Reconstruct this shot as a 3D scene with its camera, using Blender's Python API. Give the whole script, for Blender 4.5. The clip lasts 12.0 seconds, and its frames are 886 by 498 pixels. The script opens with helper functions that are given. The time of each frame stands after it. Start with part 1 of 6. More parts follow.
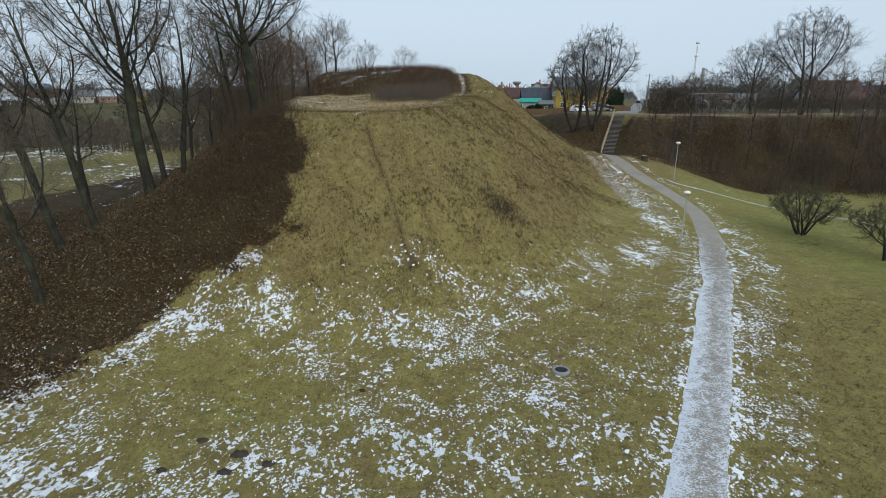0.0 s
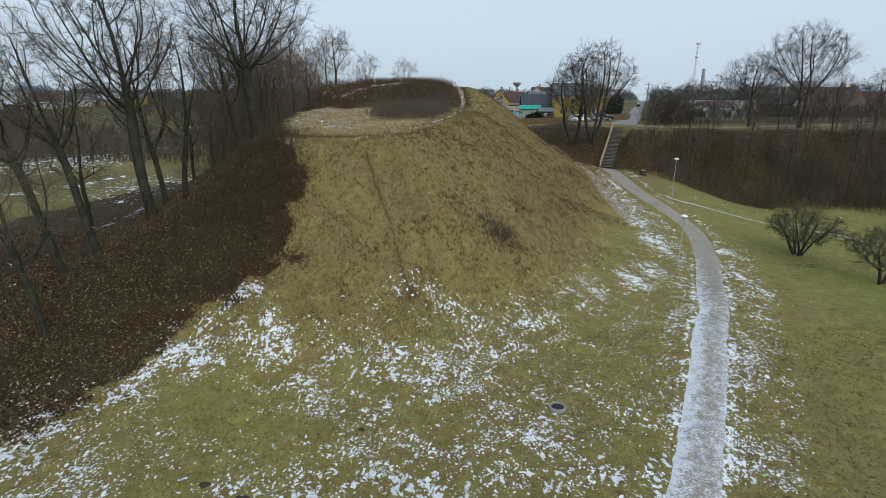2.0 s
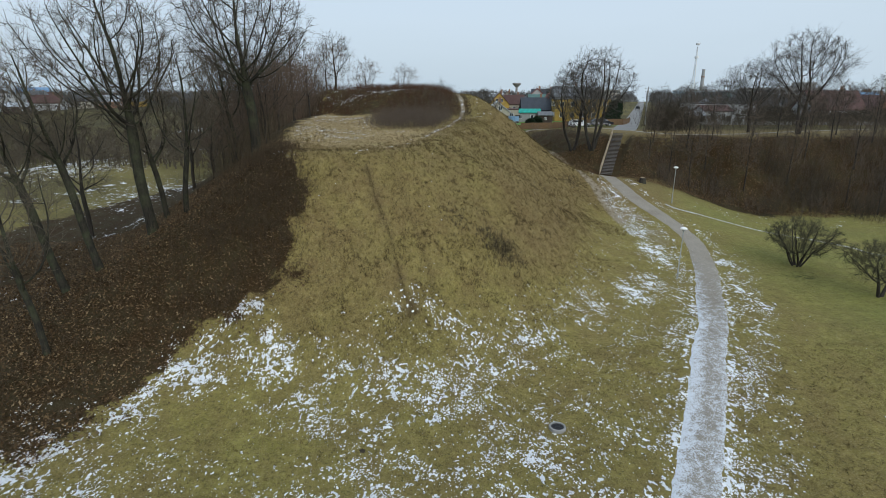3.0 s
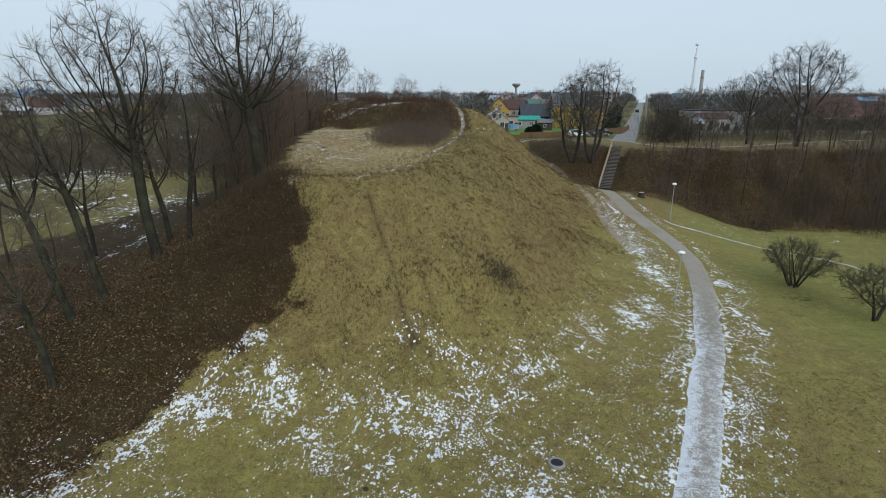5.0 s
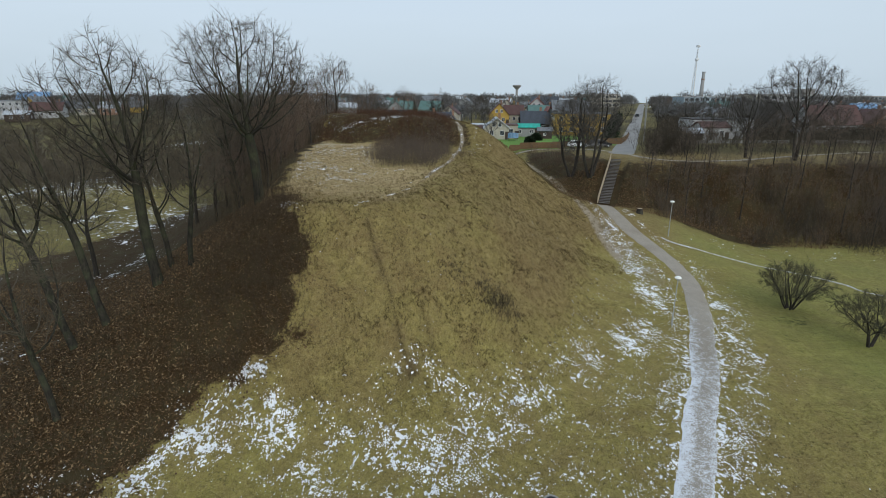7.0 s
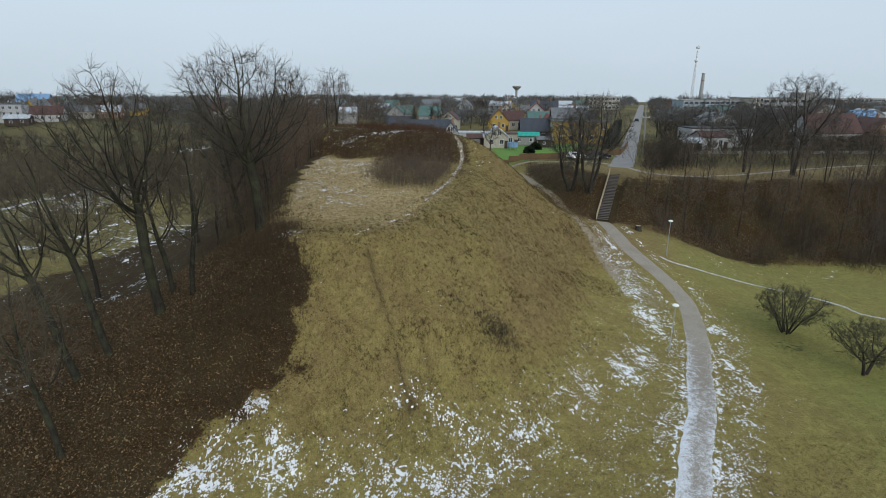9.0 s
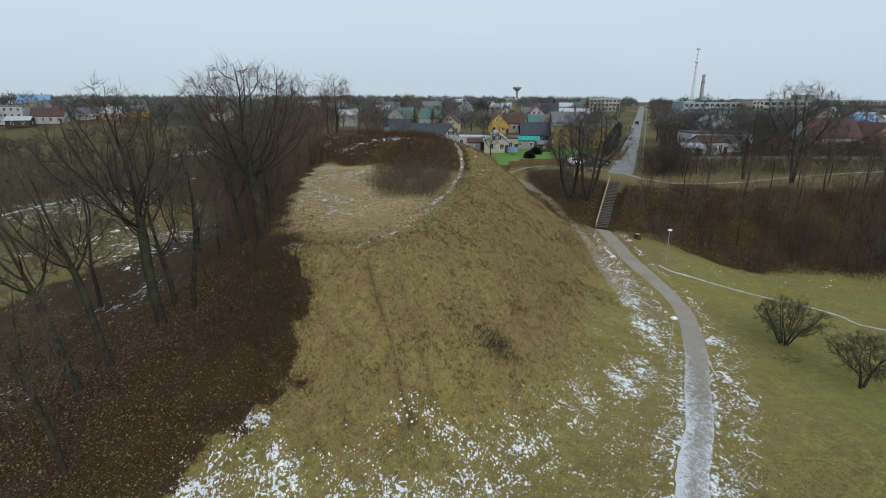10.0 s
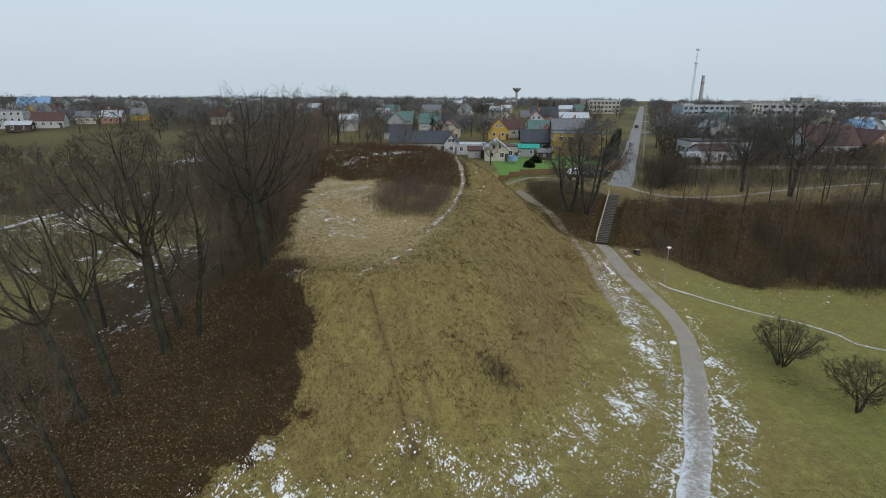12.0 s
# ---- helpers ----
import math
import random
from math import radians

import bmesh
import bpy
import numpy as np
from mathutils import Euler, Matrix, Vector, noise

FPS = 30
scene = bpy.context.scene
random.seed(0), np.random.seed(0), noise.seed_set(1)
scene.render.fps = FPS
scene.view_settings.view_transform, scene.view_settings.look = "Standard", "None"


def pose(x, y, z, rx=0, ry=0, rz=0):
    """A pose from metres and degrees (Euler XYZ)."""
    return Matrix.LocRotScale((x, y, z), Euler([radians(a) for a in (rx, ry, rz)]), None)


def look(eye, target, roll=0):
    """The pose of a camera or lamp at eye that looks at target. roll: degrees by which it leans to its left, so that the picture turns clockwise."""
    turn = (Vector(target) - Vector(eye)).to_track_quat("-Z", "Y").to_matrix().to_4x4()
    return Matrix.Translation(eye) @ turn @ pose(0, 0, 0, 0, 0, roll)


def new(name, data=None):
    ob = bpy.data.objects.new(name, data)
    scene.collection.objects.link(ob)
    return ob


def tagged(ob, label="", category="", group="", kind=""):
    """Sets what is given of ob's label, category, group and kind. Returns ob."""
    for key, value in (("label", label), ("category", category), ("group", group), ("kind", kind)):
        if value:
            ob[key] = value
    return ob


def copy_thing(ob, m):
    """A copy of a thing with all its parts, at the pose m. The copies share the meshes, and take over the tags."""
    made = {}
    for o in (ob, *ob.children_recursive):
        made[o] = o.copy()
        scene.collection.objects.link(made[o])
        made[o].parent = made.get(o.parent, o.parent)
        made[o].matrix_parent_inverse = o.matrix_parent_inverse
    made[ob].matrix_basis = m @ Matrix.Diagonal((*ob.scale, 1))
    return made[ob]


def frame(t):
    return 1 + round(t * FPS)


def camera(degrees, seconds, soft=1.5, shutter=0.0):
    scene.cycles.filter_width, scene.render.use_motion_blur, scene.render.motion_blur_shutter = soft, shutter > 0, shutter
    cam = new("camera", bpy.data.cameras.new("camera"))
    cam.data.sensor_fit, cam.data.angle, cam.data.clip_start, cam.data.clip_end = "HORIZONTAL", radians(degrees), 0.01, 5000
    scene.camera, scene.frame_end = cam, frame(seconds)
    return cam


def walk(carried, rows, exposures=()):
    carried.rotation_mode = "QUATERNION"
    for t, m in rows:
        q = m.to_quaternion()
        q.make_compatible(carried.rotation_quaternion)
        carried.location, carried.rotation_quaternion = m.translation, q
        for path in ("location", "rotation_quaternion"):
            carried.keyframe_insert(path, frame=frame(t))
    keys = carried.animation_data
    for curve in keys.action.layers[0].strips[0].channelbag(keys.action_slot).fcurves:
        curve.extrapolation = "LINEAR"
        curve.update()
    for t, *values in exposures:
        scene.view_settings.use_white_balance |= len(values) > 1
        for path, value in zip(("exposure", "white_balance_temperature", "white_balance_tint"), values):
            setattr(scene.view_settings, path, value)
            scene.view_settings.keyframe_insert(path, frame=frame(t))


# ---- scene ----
cam = camera(78.0, 12.0, 0.7)
PATH = [
    (0, (-0.171, -0.514, 13.641), (-0.162, 1.41, 13.097), 0.1),
    (0.5, (-0.154, -0.564, 14.151), (-0.145, 1.36, 13.606), 0.1),
    (1, (-0.104, -0.534, 14.72), (-0.095, 1.39, 14.173), 0.1),
    (1.5, (-0.096, -0.434, 15.229), (-0.087, 1.489, 14.682), 0.1),
    (2, (-0.069, -0.339, 15.787), (-0.061, 1.584, 15.239), 0.1),
    (2.5, (-0.076, -0.25, 16.318), (-0.068, 1.673, 15.769), 0.1),
    (3, (-0.104, -0.146, 16.909), (-0.095, 1.777, 16.359), 0.1),
    (5, (-0.215, -0.041, 19.177), (-0.204, 1.881, 18.622), 0.1),
    (5.5, (-0.145, 0.012, 19.745), (-0.135, 1.933, 19.189), 0.1),
    (6, (-0.115, 0.065, 20.334), (-0.105, 1.986, 19.778), 0.2),
    (6.5, (-0.081, 0.129, 20.879), (-0.071, 2.049, 20.322), 0.2),
    (7, (-0.03, 0.19, 21.491), (-0.021, 2.111, 20.933), 0.2),
    (9, (-0.063, 0.512, 24.102), (-0.052, 2.431, 23.539), 0.3),
    (9.5, (-0.045, 0.551, 24.661), (-0.034, 2.47, 24.098), 0.3),
    (10, (-0.036, 0.537, 25.301), (-0.026, 2.456, 24.737), 0.4),
    (10.5, (-0.064, 0.555, 25.925), (-0.053, 2.473, 25.359), 0.35),
    (11, (-0.132, 0.617, 26.552), (-0.122, 2.535, 25.986), 0.38),
    (11.5, (-0.187, 0.642, 27.125), (-0.176, 2.56, 26.559), 0.4),
    (12, (-0.263, 0.717, 27.812), (-0.251, 2.635, 27.243), 0.4),
]
walk(cam, [(t, look(eye, target, roll)) for t, eye, target, roll in PATH], [(0, 0.05, 6260, 7), (3, 0.04, 6300, 7), (6.5, 0.03, 6360, 7.5), (9.5, 0.0, 6440, 8), (12, -0.03, 6500, 8.5)])

# ---- world, sun ----
world = bpy.data.worlds.new("overcast_sky")
scene.world = world
world.use_nodes = True
wt = world.node_tree
wt.nodes.clear()
sky = wt.nodes.new("ShaderNodeTexSky")
sky.sky_type, sky.sun_disc = "NISHITA", False
sky.sun_elevation, sky.sun_rotation = radians(28), radians(150)
sky.air_density, sky.dust_density = 1.0, 4.0
dim = wt.nodes.new("ShaderNodeMix")
dim.data_type, dim.blend_type = "RGBA", "MULTIPLY"
dim.inputs["Factor"].default_value = 1.0
dim.inputs["B"].default_value = (0.10, 0.10, 0.10, 1)
wt.links.new(sky.outputs["Color"], dim.inputs["A"])
coord = wt.nodes.new("ShaderNodeTexCoord")
split = wt.nodes.new("ShaderNodeSeparateXYZ")
wt.links.new(coord.outputs["Generated"], split.inputs[0])
cloud = wt.nodes.new("ShaderNodeTexNoise")
cloud.inputs["Scale"].default_value, cloud.inputs["Detail"].default_value = 2.2, 5.0
stretch = wt.nodes.new("ShaderNodeMapping")
stretch.inputs["Scale"].default_value = (1.0, 1.0, 5.0)
wt.links.new(coord.outputs["Generated"], stretch.inputs["Vector"])
wt.links.new(stretch.outputs[0], cloud.inputs["Vector"])
lift = wt.nodes.new("ShaderNodeMath")
lift.operation = "MULTIPLY_ADD"
lift.inputs[1].default_value, lift.inputs[2].default_value = 0.16, -0.08
wt.links.new(cloud.outputs[0], lift.inputs[0])
high = wt.nodes.new("ShaderNodeMath")
wt.links.new(split.outputs["Z"], high.inputs[0])
wt.links.new(lift.outputs[0], high.inputs[1])
deck = wt.nodes.new("ShaderNodeValToRGB")
deck.color_ramp.elements[0].position, deck.color_ramp.elements[0].color = 0.0, (0.60, 0.70, 0.79, 1)
deck.color_ramp.elements[1].position, deck.color_ramp.elements[1].color = 0.45, (0.64, 0.76, 0.92, 1)
mid = deck.color_ramp.elements.new(0.12)
mid.color = (0.65, 0.75, 0.86, 1)
wt.links.new(high.outputs[0], deck.inputs[0])
veil = wt.nodes.new("ShaderNodeMix")
veil.data_type = "RGBA"
veil.inputs["Factor"].default_value = 0.9
wt.links.new(dim.outputs["Result"], veil.inputs["A"])
wt.links.new(deck.outputs[0], veil.inputs["B"])
back = wt.nodes.new("ShaderNodeBackground")
back.inputs["Strength"].default_value = 1.0
wt.links.new(veil.outputs["Result"], back.inputs["Color"])
wo = wt.nodes.new("ShaderNodeOutputWorld")
wt.links.new(back.outputs[0], wo.inputs[0])

sun = bpy.data.lights.new("sun", "SUN")
sun.energy, sun.angle, sun.color = 1.3, radians(35), (1.0, 0.99, 0.97)
new("sun", sun).matrix_world = look((60, -100, 90), (0, 40, 0))

# ---- materials ----
class Nodes:
    """A node material in a few words."""

    def __init__(self, name, rough=0.85, spec=0.3, metal=0.0):
        self.mat = bpy.data.materials.new(name)
        self.mat.use_nodes = True
        self.t = self.mat.node_tree
        self.out = self.t.nodes["Principled BSDF"]
        self.out.inputs["Roughness"].default_value = rough
        self.out.inputs["Specular IOR Level"].default_value = spec
        self.out.inputs["Metallic"].default_value = metal
        self.pos = self.t.nodes.new("ShaderNodeTexCoord").outputs["Object"]

    def put(self, socket, v):
        if isinstance(v, bpy.types.NodeSocket):
            self.t.links.new(v, socket)
        elif isinstance(v, tuple):
            socket.default_value = (*v, 1) if len(v) == 3 and socket.type == "RGBA" else v
        else:
            socket.default_value = v

    def at(self, scale=(1, 1, 1), turn=(0, 0, 0)):
        n = self.t.nodes.new("ShaderNodeMapping")
        self.put(n.inputs["Vector"], self.pos)
        n.inputs["Scale"].default_value, n.inputs["Rotation"].default_value = scale, turn
        return n.outputs[0]

    def noise(self, scale, detail=4.0, rough=0.55, vec=None, twist=0.0):
        n = self.t.nodes.new("ShaderNodeTexNoise")
        self.put(n.inputs["Vector"], vec or self.pos)
        n.inputs["Scale"].default_value, n.inputs["Detail"].default_value = scale, detail
        n.inputs["Roughness"].default_value, n.inputs["Distortion"].default_value = rough, twist
        return n.outputs[0]

    def cells(self, scale, vec=None, colour=False, feature="F1"):
        n = self.t.nodes.new("ShaderNodeTexVoronoi")
        n.feature = feature
        self.put(n.inputs["Vector"], vec or self.pos)
        n.inputs["Scale"].default_value = scale
        return n.outputs["Color" if colour else "Distance"]

    def ramp(self, v, *stops):
        n = self.t.nodes.new("ShaderNodeValToRGB")
        e = n.color_ramp.elements
        while len(e) < len(stops):
            e.new(0.5)
        for s, (p, c) in zip(e, stops):
            s.position, s.color = p, (c, c, c, 1) if isinstance(c, (int, float)) else (*c, 1)
        self.put(n.inputs[0], v)
        return n.outputs[0]

    def mix(self, f, a, b, how="MIX"):
        n = self.t.nodes.new("ShaderNodeMix")
        n.data_type, n.blend_type = "RGBA", how
        self.put(n.inputs["Factor"], f)
        self.put(n.inputs["A"], a)
        self.put(n.inputs["B"], b)
        return n.outputs["Result"]

    def calc(self, how, a, b=0.0, c=0.0):
        n = self.t.nodes.new("ShaderNodeMath")
        n.operation = how
        for s, v in zip(n.inputs, (a, b, c)):
            self.put(s, v)
        return n.outputs[0]

    def attr(self, name):
        n = self.t.nodes.new("ShaderNodeAttribute")
        n.attribute_name = name
        return n.outputs["Fac"]

    def any(self):
        return self.t.nodes.new("ShaderNodeObjectInfo").outputs["Random"]

    def island(self):
        return self.t.nodes.new("ShaderNodeNewGeometry").outputs["Random Per Island"]

    def done(self, colour, height=None, depth=0.02, strength=0.6, rough=None):
        self.put(self.out.inputs["Base Color"], colour)
        if rough is not None:
            self.put(self.out.inputs["Roughness"], rough)
        if height is not None:
            n = self.t.nodes.new("ShaderNodeBump")
            n.inputs["Strength"].default_value, n.inputs["Distance"].default_value = strength, depth
            self.put(n.inputs["Height"], height)
            self.t.links.new(n.outputs[0], self.out.inputs["Normal"])
        return self.mat


def plain(name, c, rough=0.8, spread=0.25, scale=1.5, spec=0.3, metal=0.0, depth=0.01, fine=25.0):
    """A weathered paint-like surface: colour c, clouded at two scales and varying from object to object."""
    n = Nodes(name, rough, spec, metal)
    big, small = n.noise(scale, 5, 0.6), n.noise(fine, 3, 0.6)
    f = n.calc("MULTIPLY_ADD", big, 2 * spread, 1 - spread)
    f = n.calc("MULTIPLY", f, n.calc("MULTIPLY_ADD", small, 0.4, 0.8))
    f = n.calc("MULTIPLY", f, n.calc("MULTIPLY_ADD", n.any(), 0.24, 0.88))
    return n.done(n.mix(1.0, c, f, "MULTIPLY"), small, depth, 0.4)


def make_ground():
    n = Nodes("winter_turf_and_leaf_litter", 0.95, 0.15)
    patch, clump, fine = n.noise(0.13, 5, 0.6), n.noise(1.4, 7, 0.8), n.noise(12, 5, 0.85)
    blades = n.noise(6.0, 6, 0.85, n.at((1, 0.25, 0.25)))
    straw = n.mix(n.ramp(clump, (0.34, 0.0), (0.62, 1.0)), (0.136, 0.092, 0.033), (0.268, 0.194, 0.073))
    green = n.mix(n.ramp(clump, (0.36, 0.0), (0.64, 1.0)), (0.184, 0.160, 0.036), (0.330, 0.288, 0.076))
    turf = n.mix(n.calc("ADD", n.attr("green"), n.calc("MULTIPLY_ADD", patch, 0.9, -0.45)), straw, green)
    rusty = n.calc("MULTIPLY", n.ramp(n.noise(0.45, 6, 0.7), (0.44, 0.0), (0.60, 0.75)), n.calc("MULTIPLY_ADD", n.attr("green"), -0.75, 1.1))
    turf = n.mix(rusty, turf, (0.185, 0.124, 0.048))
    turf = n.mix(n.ramp(blades, (0.30, 0.65), (0.46, 0.0)), turf, (0.085, 0.066, 0.028))
    turf = n.mix(n.ramp(fine, (0.50, 0.0), (0.64, 0.70)), turf, (0.40, 0.33, 0.165))
    # tuft-sized dark mottling: the shadows of tufts mixed into the turf colour
    turf = n.mix(n.ramp(n.noise(5.0, 6, 0.8), (0.36, 0.75), (0.47, 0.0)), turf, (0.062, 0.050, 0.020))
    turf = n.mix(n.calc("MULTIPLY", n.attr("rut"), 0.85), turf, n.mix(clump, (0.050, 0.034, 0.020), (0.105, 0.070, 0.038)))
    turf = n.mix(n.calc("MULTIPLY", n.attr("rank"), 0.85), turf, n.mix(clump, (0.034, 0.030, 0.016), (0.078, 0.070, 0.034)))
    turf = n.mix(n.calc("MULTIPLY", n.attr("pale"), n.ramp(n.noise(2.6, 6, 0.75), (0.36, 0.0), (0.60, 1.0))), turf, n.mix(fine, (0.28, 0.200, 0.095), (0.58, 0.440, 0.25)))
    # fallen leaves: small plates, dark humus between them
    leaf = n.cells(13.0, n.at((1, 1, 1)), True)
    edge = n.cells(13.0)
    tone = n.ramp(n.calc("MULTIPLY", leaf, 1.0), (0.15, (0.034, 0.019, 0.007)), (0.5, (0.078, 0.045, 0.017)), (0.80, (0.132, 0.081, 0.033)), (0.95, (0.25, 0.175, 0.090)))
    tone = n.mix(n.ramp(edge, (0.035, 0.0), (0.08, 0.8)), tone, (0.040, 0.024, 0.009))
    tone = n.mix(n.ramp(n.noise(0.5, 5, 0.65), (0.42, 0.0), (0.65, 0.65)), tone, (0.066, 0.056, 0.026))
    lit = n.ramp(n.calc("ADD", n.attr("litter"), n.calc("MULTIPLY_ADD", n.noise(1.8, 8, 0.75), 1.6, -0.8)), (0.40, 0.0), (0.60, 1.0))
    c = n.mix(lit, turf, tone)
    # trodden soil
    soil = n.mix(clump, (0.22, 0.17, 0.11), (0.38, 0.32, 0.23))
    c = n.mix(n.ramp(n.calc("ADD", n.attr("worn"), n.calc("MULTIPLY_ADD", clump, 0.8, -0.4)), (0.4, 0.0), (0.65, 1.0)), c, soil)
    # lawn in the gardens
    c = n.mix(n.attr("lawn"), c, n.mix(clump, (0.105, 0.200, 0.040), (0.150, 0.260, 0.060)))
    # snow left in the hollows
    bed = n.noise(0.9, 4, 0.55, n.at((1.1, 0.9, 1.0), (0, 0, -0.3)), 0.3)
    speck = n.noise(3.6, 4, 0.60, n.at((1.15, 0.85, 1.0), (0, 0, -0.25)), 0.2)
    cover = n.calc("ADD", n.calc("MULTIPLY", bed, 0.42), n.calc("MULTIPLY", speck, 0.58))
    need = n.calc("SUBTRACT", 0.712, n.calc("MULTIPLY", n.attr("snow"), 0.225))
    s = n.calc("MULTIPLY", n.calc("SUBTRACT", cover, need), 55.0)
    s = n.ramp(s, (0.0, 0.0), (1.0, 1.0))
    c = n.mix(s, c, n.mix(fine, (0.80, 0.81, 0.83), (0.90, 0.90, 0.90)))
    h = n.calc("ADD", n.calc("MULTIPLY", clump, 0.6), n.calc("ADD", n.calc("MULTIPLY", blades, 0.7), n.calc("MULTIPLY", s, 0.35)))
    return n.done(c, h, 0.16, 0.9, n.calc("MULTIPLY_ADD", s, -0.35, 0.95))


def make_gravel():
    n = Nodes("pale_gravel", 0.9, 0.2)
    clump, fine = n.noise(0.8, 6, 0.65), n.noise(14, 4, 0.75)
    stone = n.cells(22.0, None, True)
    c = n.mix(clump, (0.275, 0.238, 0.188), (0.405, 0.356, 0.288))
    c = n.mix(n.ramp(stone, (0.2, 0.5), (0.7, 0.0)), c, (0.15, 0.135, 0.115))
    c = n.mix(n.ramp(n.noise(0.3, 4, 0.6), (0.5, 0.0), (0.75, 0.5)), c, (0.19, 0.155, 0.11))
    e = n.attr("frost")
    cover = n.calc("ADD", n.calc("MULTIPLY", n.noise(2.4, 6, 0.65), 0.35), n.calc("MULTIPLY", n.noise(13.0, 5, 0.75), 0.65))
    s = n.ramp(n.calc("MULTIPLY", n.calc("SUBTRACT", cover, n.calc("SUBTRACT", 0.70, n.calc("MULTIPLY", e, 0.28))), 14.0), (0.0, 0.0), (1.0, 0.9))
    c = n.mix(s, c, (0.71, 0.73, 0.76))
    return n.done(c, n.calc("ADD", fine, n.calc("MULTIPLY", s, 0.5)), 0.03, 0.7)


def make_bark(name, dark, light, moss=0.0):
    n = Nodes(name, 0.9, 0.2)
    groove = n.noise(9, 5, 0.7, n.at((1, 1, 0.18)))
    c = n.mix(n.ramp(groove, (0.35, 0.0), (0.7, 1.0)), dark, light)
    c = n.mix(n.calc("MULTIPLY", n.ramp(n.noise(0.8, 4, 0.6), (0.45, 0.0), (0.62, 1.0)), moss), c, (0.075, 0.085, 0.040))
    c = n.mix(1.0, c, n.calc("MULTIPLY_ADD", n.any(), 0.4, 0.8), "MULTIPLY")
    return n.done(c, groove, 0.03, 0.7)


def make_twigs(name, dark, light):
    n = Nodes(name, 0.9, 0.15)
    return n.done(n.mix(n.noise(0.7, 3, 0.6), dark, n.mix(n.island(), dark, light)))


def make_boards(name, c, width=0.14, upright=True):
    n = Nodes(name, 0.85, 0.25)
    w = n.t.nodes.new("ShaderNodeTexWave")
    w.wave_type, w.bands_direction = "BANDS", "X" if upright else "Z"
    n.put(w.inputs["Vector"], n.pos)
    w.inputs["Scale"].default_value = 0.314 / width
    gap = n.ramp(w.outputs[1], (0.0, 0.55), (0.12, 1.0))
    c2 = n.mix(n.noise(1.2, 5, 0.6), tuple(v * 0.7 for v in c), tuple(min(1, v * 1.25) for v in c))
    return n.done(n.mix(1.0, c2, gap, "MULTIPLY"), gap, 0.02, 0.6)


def make_roof(name, c, pitch=0.35):
    n = Nodes(name, 0.75, 0.3)
    w = n.t.nodes.new("ShaderNodeTexWave")
    w.wave_type, w.bands_direction = "BANDS", "X"
    n.put(w.inputs["Vector"], n.pos)
    w.inputs["Scale"].default_value = 0.314 / pitch
    c2 = n.mix(n.noise(0.7, 6, 0.65), tuple(v * 0.65 for v in c), tuple(min(1, v * 1.3) for v in c))
    c2 = n.mix(n.calc("MULTIPLY", n.ramp(n.noise(2.5, 5, 0.7), (0.52, 0.0), (0.7, 1.0)), 0.35), c2, (0.10, 0.10, 0.08))
    return n.done(n.mix(n.calc("MULTIPLY", n.ramp(w.outputs[1], (0.0, 1.0), (0.25, 0.0)), 0.35), c2, (0.03, 0.03, 0.03)), w.outputs[1], 0.03, 0.6)


GROUND, GRAVEL = make_ground(), make_gravel()
BARK = make_bark("grey_brown_bark", (0.018, 0.016, 0.012), (0.050, 0.044, 0.032), 0.5)
BARK_DARK = make_bark("dark_bark", (0.024, 0.020, 0.017), (0.062, 0.052, 0.043), 0.2)
TWIGS = make_twigs("bare_twigs", (0.060, 0.050, 0.038), (0.130, 0.108, 0.078))
TWIGS_RED = make_twigs("reddish_twigs", (0.105, 0.074, 0.052), (0.220, 0.156, 0.106))
TWIGS_PURPLE = make_twigs("purplish_twigs", (0.060, 0.043, 0.026), (0.140, 0.098, 0.057))
TWIGS_MAUVE = make_twigs("mauve_grey_twigs", (0.092, 0.071, 0.054), (0.195, 0.153, 0.117))
TWIGS_RUST = make_twigs("rust_brown_twigs", (0.072, 0.038, 0.022), (0.150, 0.086, 0.050))
TWIGS_BRUSH = make_twigs("olive_brown_brush", (0.070, 0.054, 0.032), (0.150, 0.115, 0.070))
STRAW_PALE = make_twigs("bleached_grass", (0.24, 0.175, 0.085), (0.50, 0.385, 0.22))
STRAW_DARK = make_twigs("dead_grass_and_tuft_shade", (0.052, 0.039, 0.017), (0.115, 0.086, 0.038))
TURF_DARK = make_twigs("dark_winter_turf", (0.055, 0.056, 0.018), (0.120, 0.116, 0.040))
TWIGS_DARK = make_twigs("dark_twigs", (0.046, 0.038, 0.027), (0.108, 0.090, 0.062))
TWIGS_OLIVE = make_twigs("olive_twigs", (0.070, 0.066, 0.038), (0.145, 0.134, 0.078))
TWIGS_HAZE = make_twigs("brown_grey_twigs", (0.082, 0.068, 0.048), (0.170, 0.140, 0.098))
SNOWY = plain("old_snow", (0.87, 0.865, 0.86), 0.6, 0.06, 3.0, 0.2)
STRAW = make_twigs("dry_grass", (0.120, 0.089, 0.037), (0.255, 0.195, 0.088))
TWIGS_GREY = make_twigs("grey_twigs", (0.075, 0.068, 0.060), (0.155, 0.140, 0.122))
# distance haze put into the colour: paler, cooler grey than the nearer twigs
TWIGS_MISTED = make_twigs("haze_tinted_twigs", (0.10, 0.098, 0.092), (0.20, 0.195, 0.185))
NEEDLES = make_twigs("conifer_green", (0.012, 0.022, 0.012), (0.035, 0.055, 0.024))
CONCRETE = plain("weathered_concrete", (0.30, 0.29, 0.27))
STEP = plain("old_concrete_step", (0.12, 0.105, 0.09), spread=0.4)
ASPHALT = plain("grey_asphalt", (0.27, 0.255, 0.235), 0.9, 0.3, 0.4)
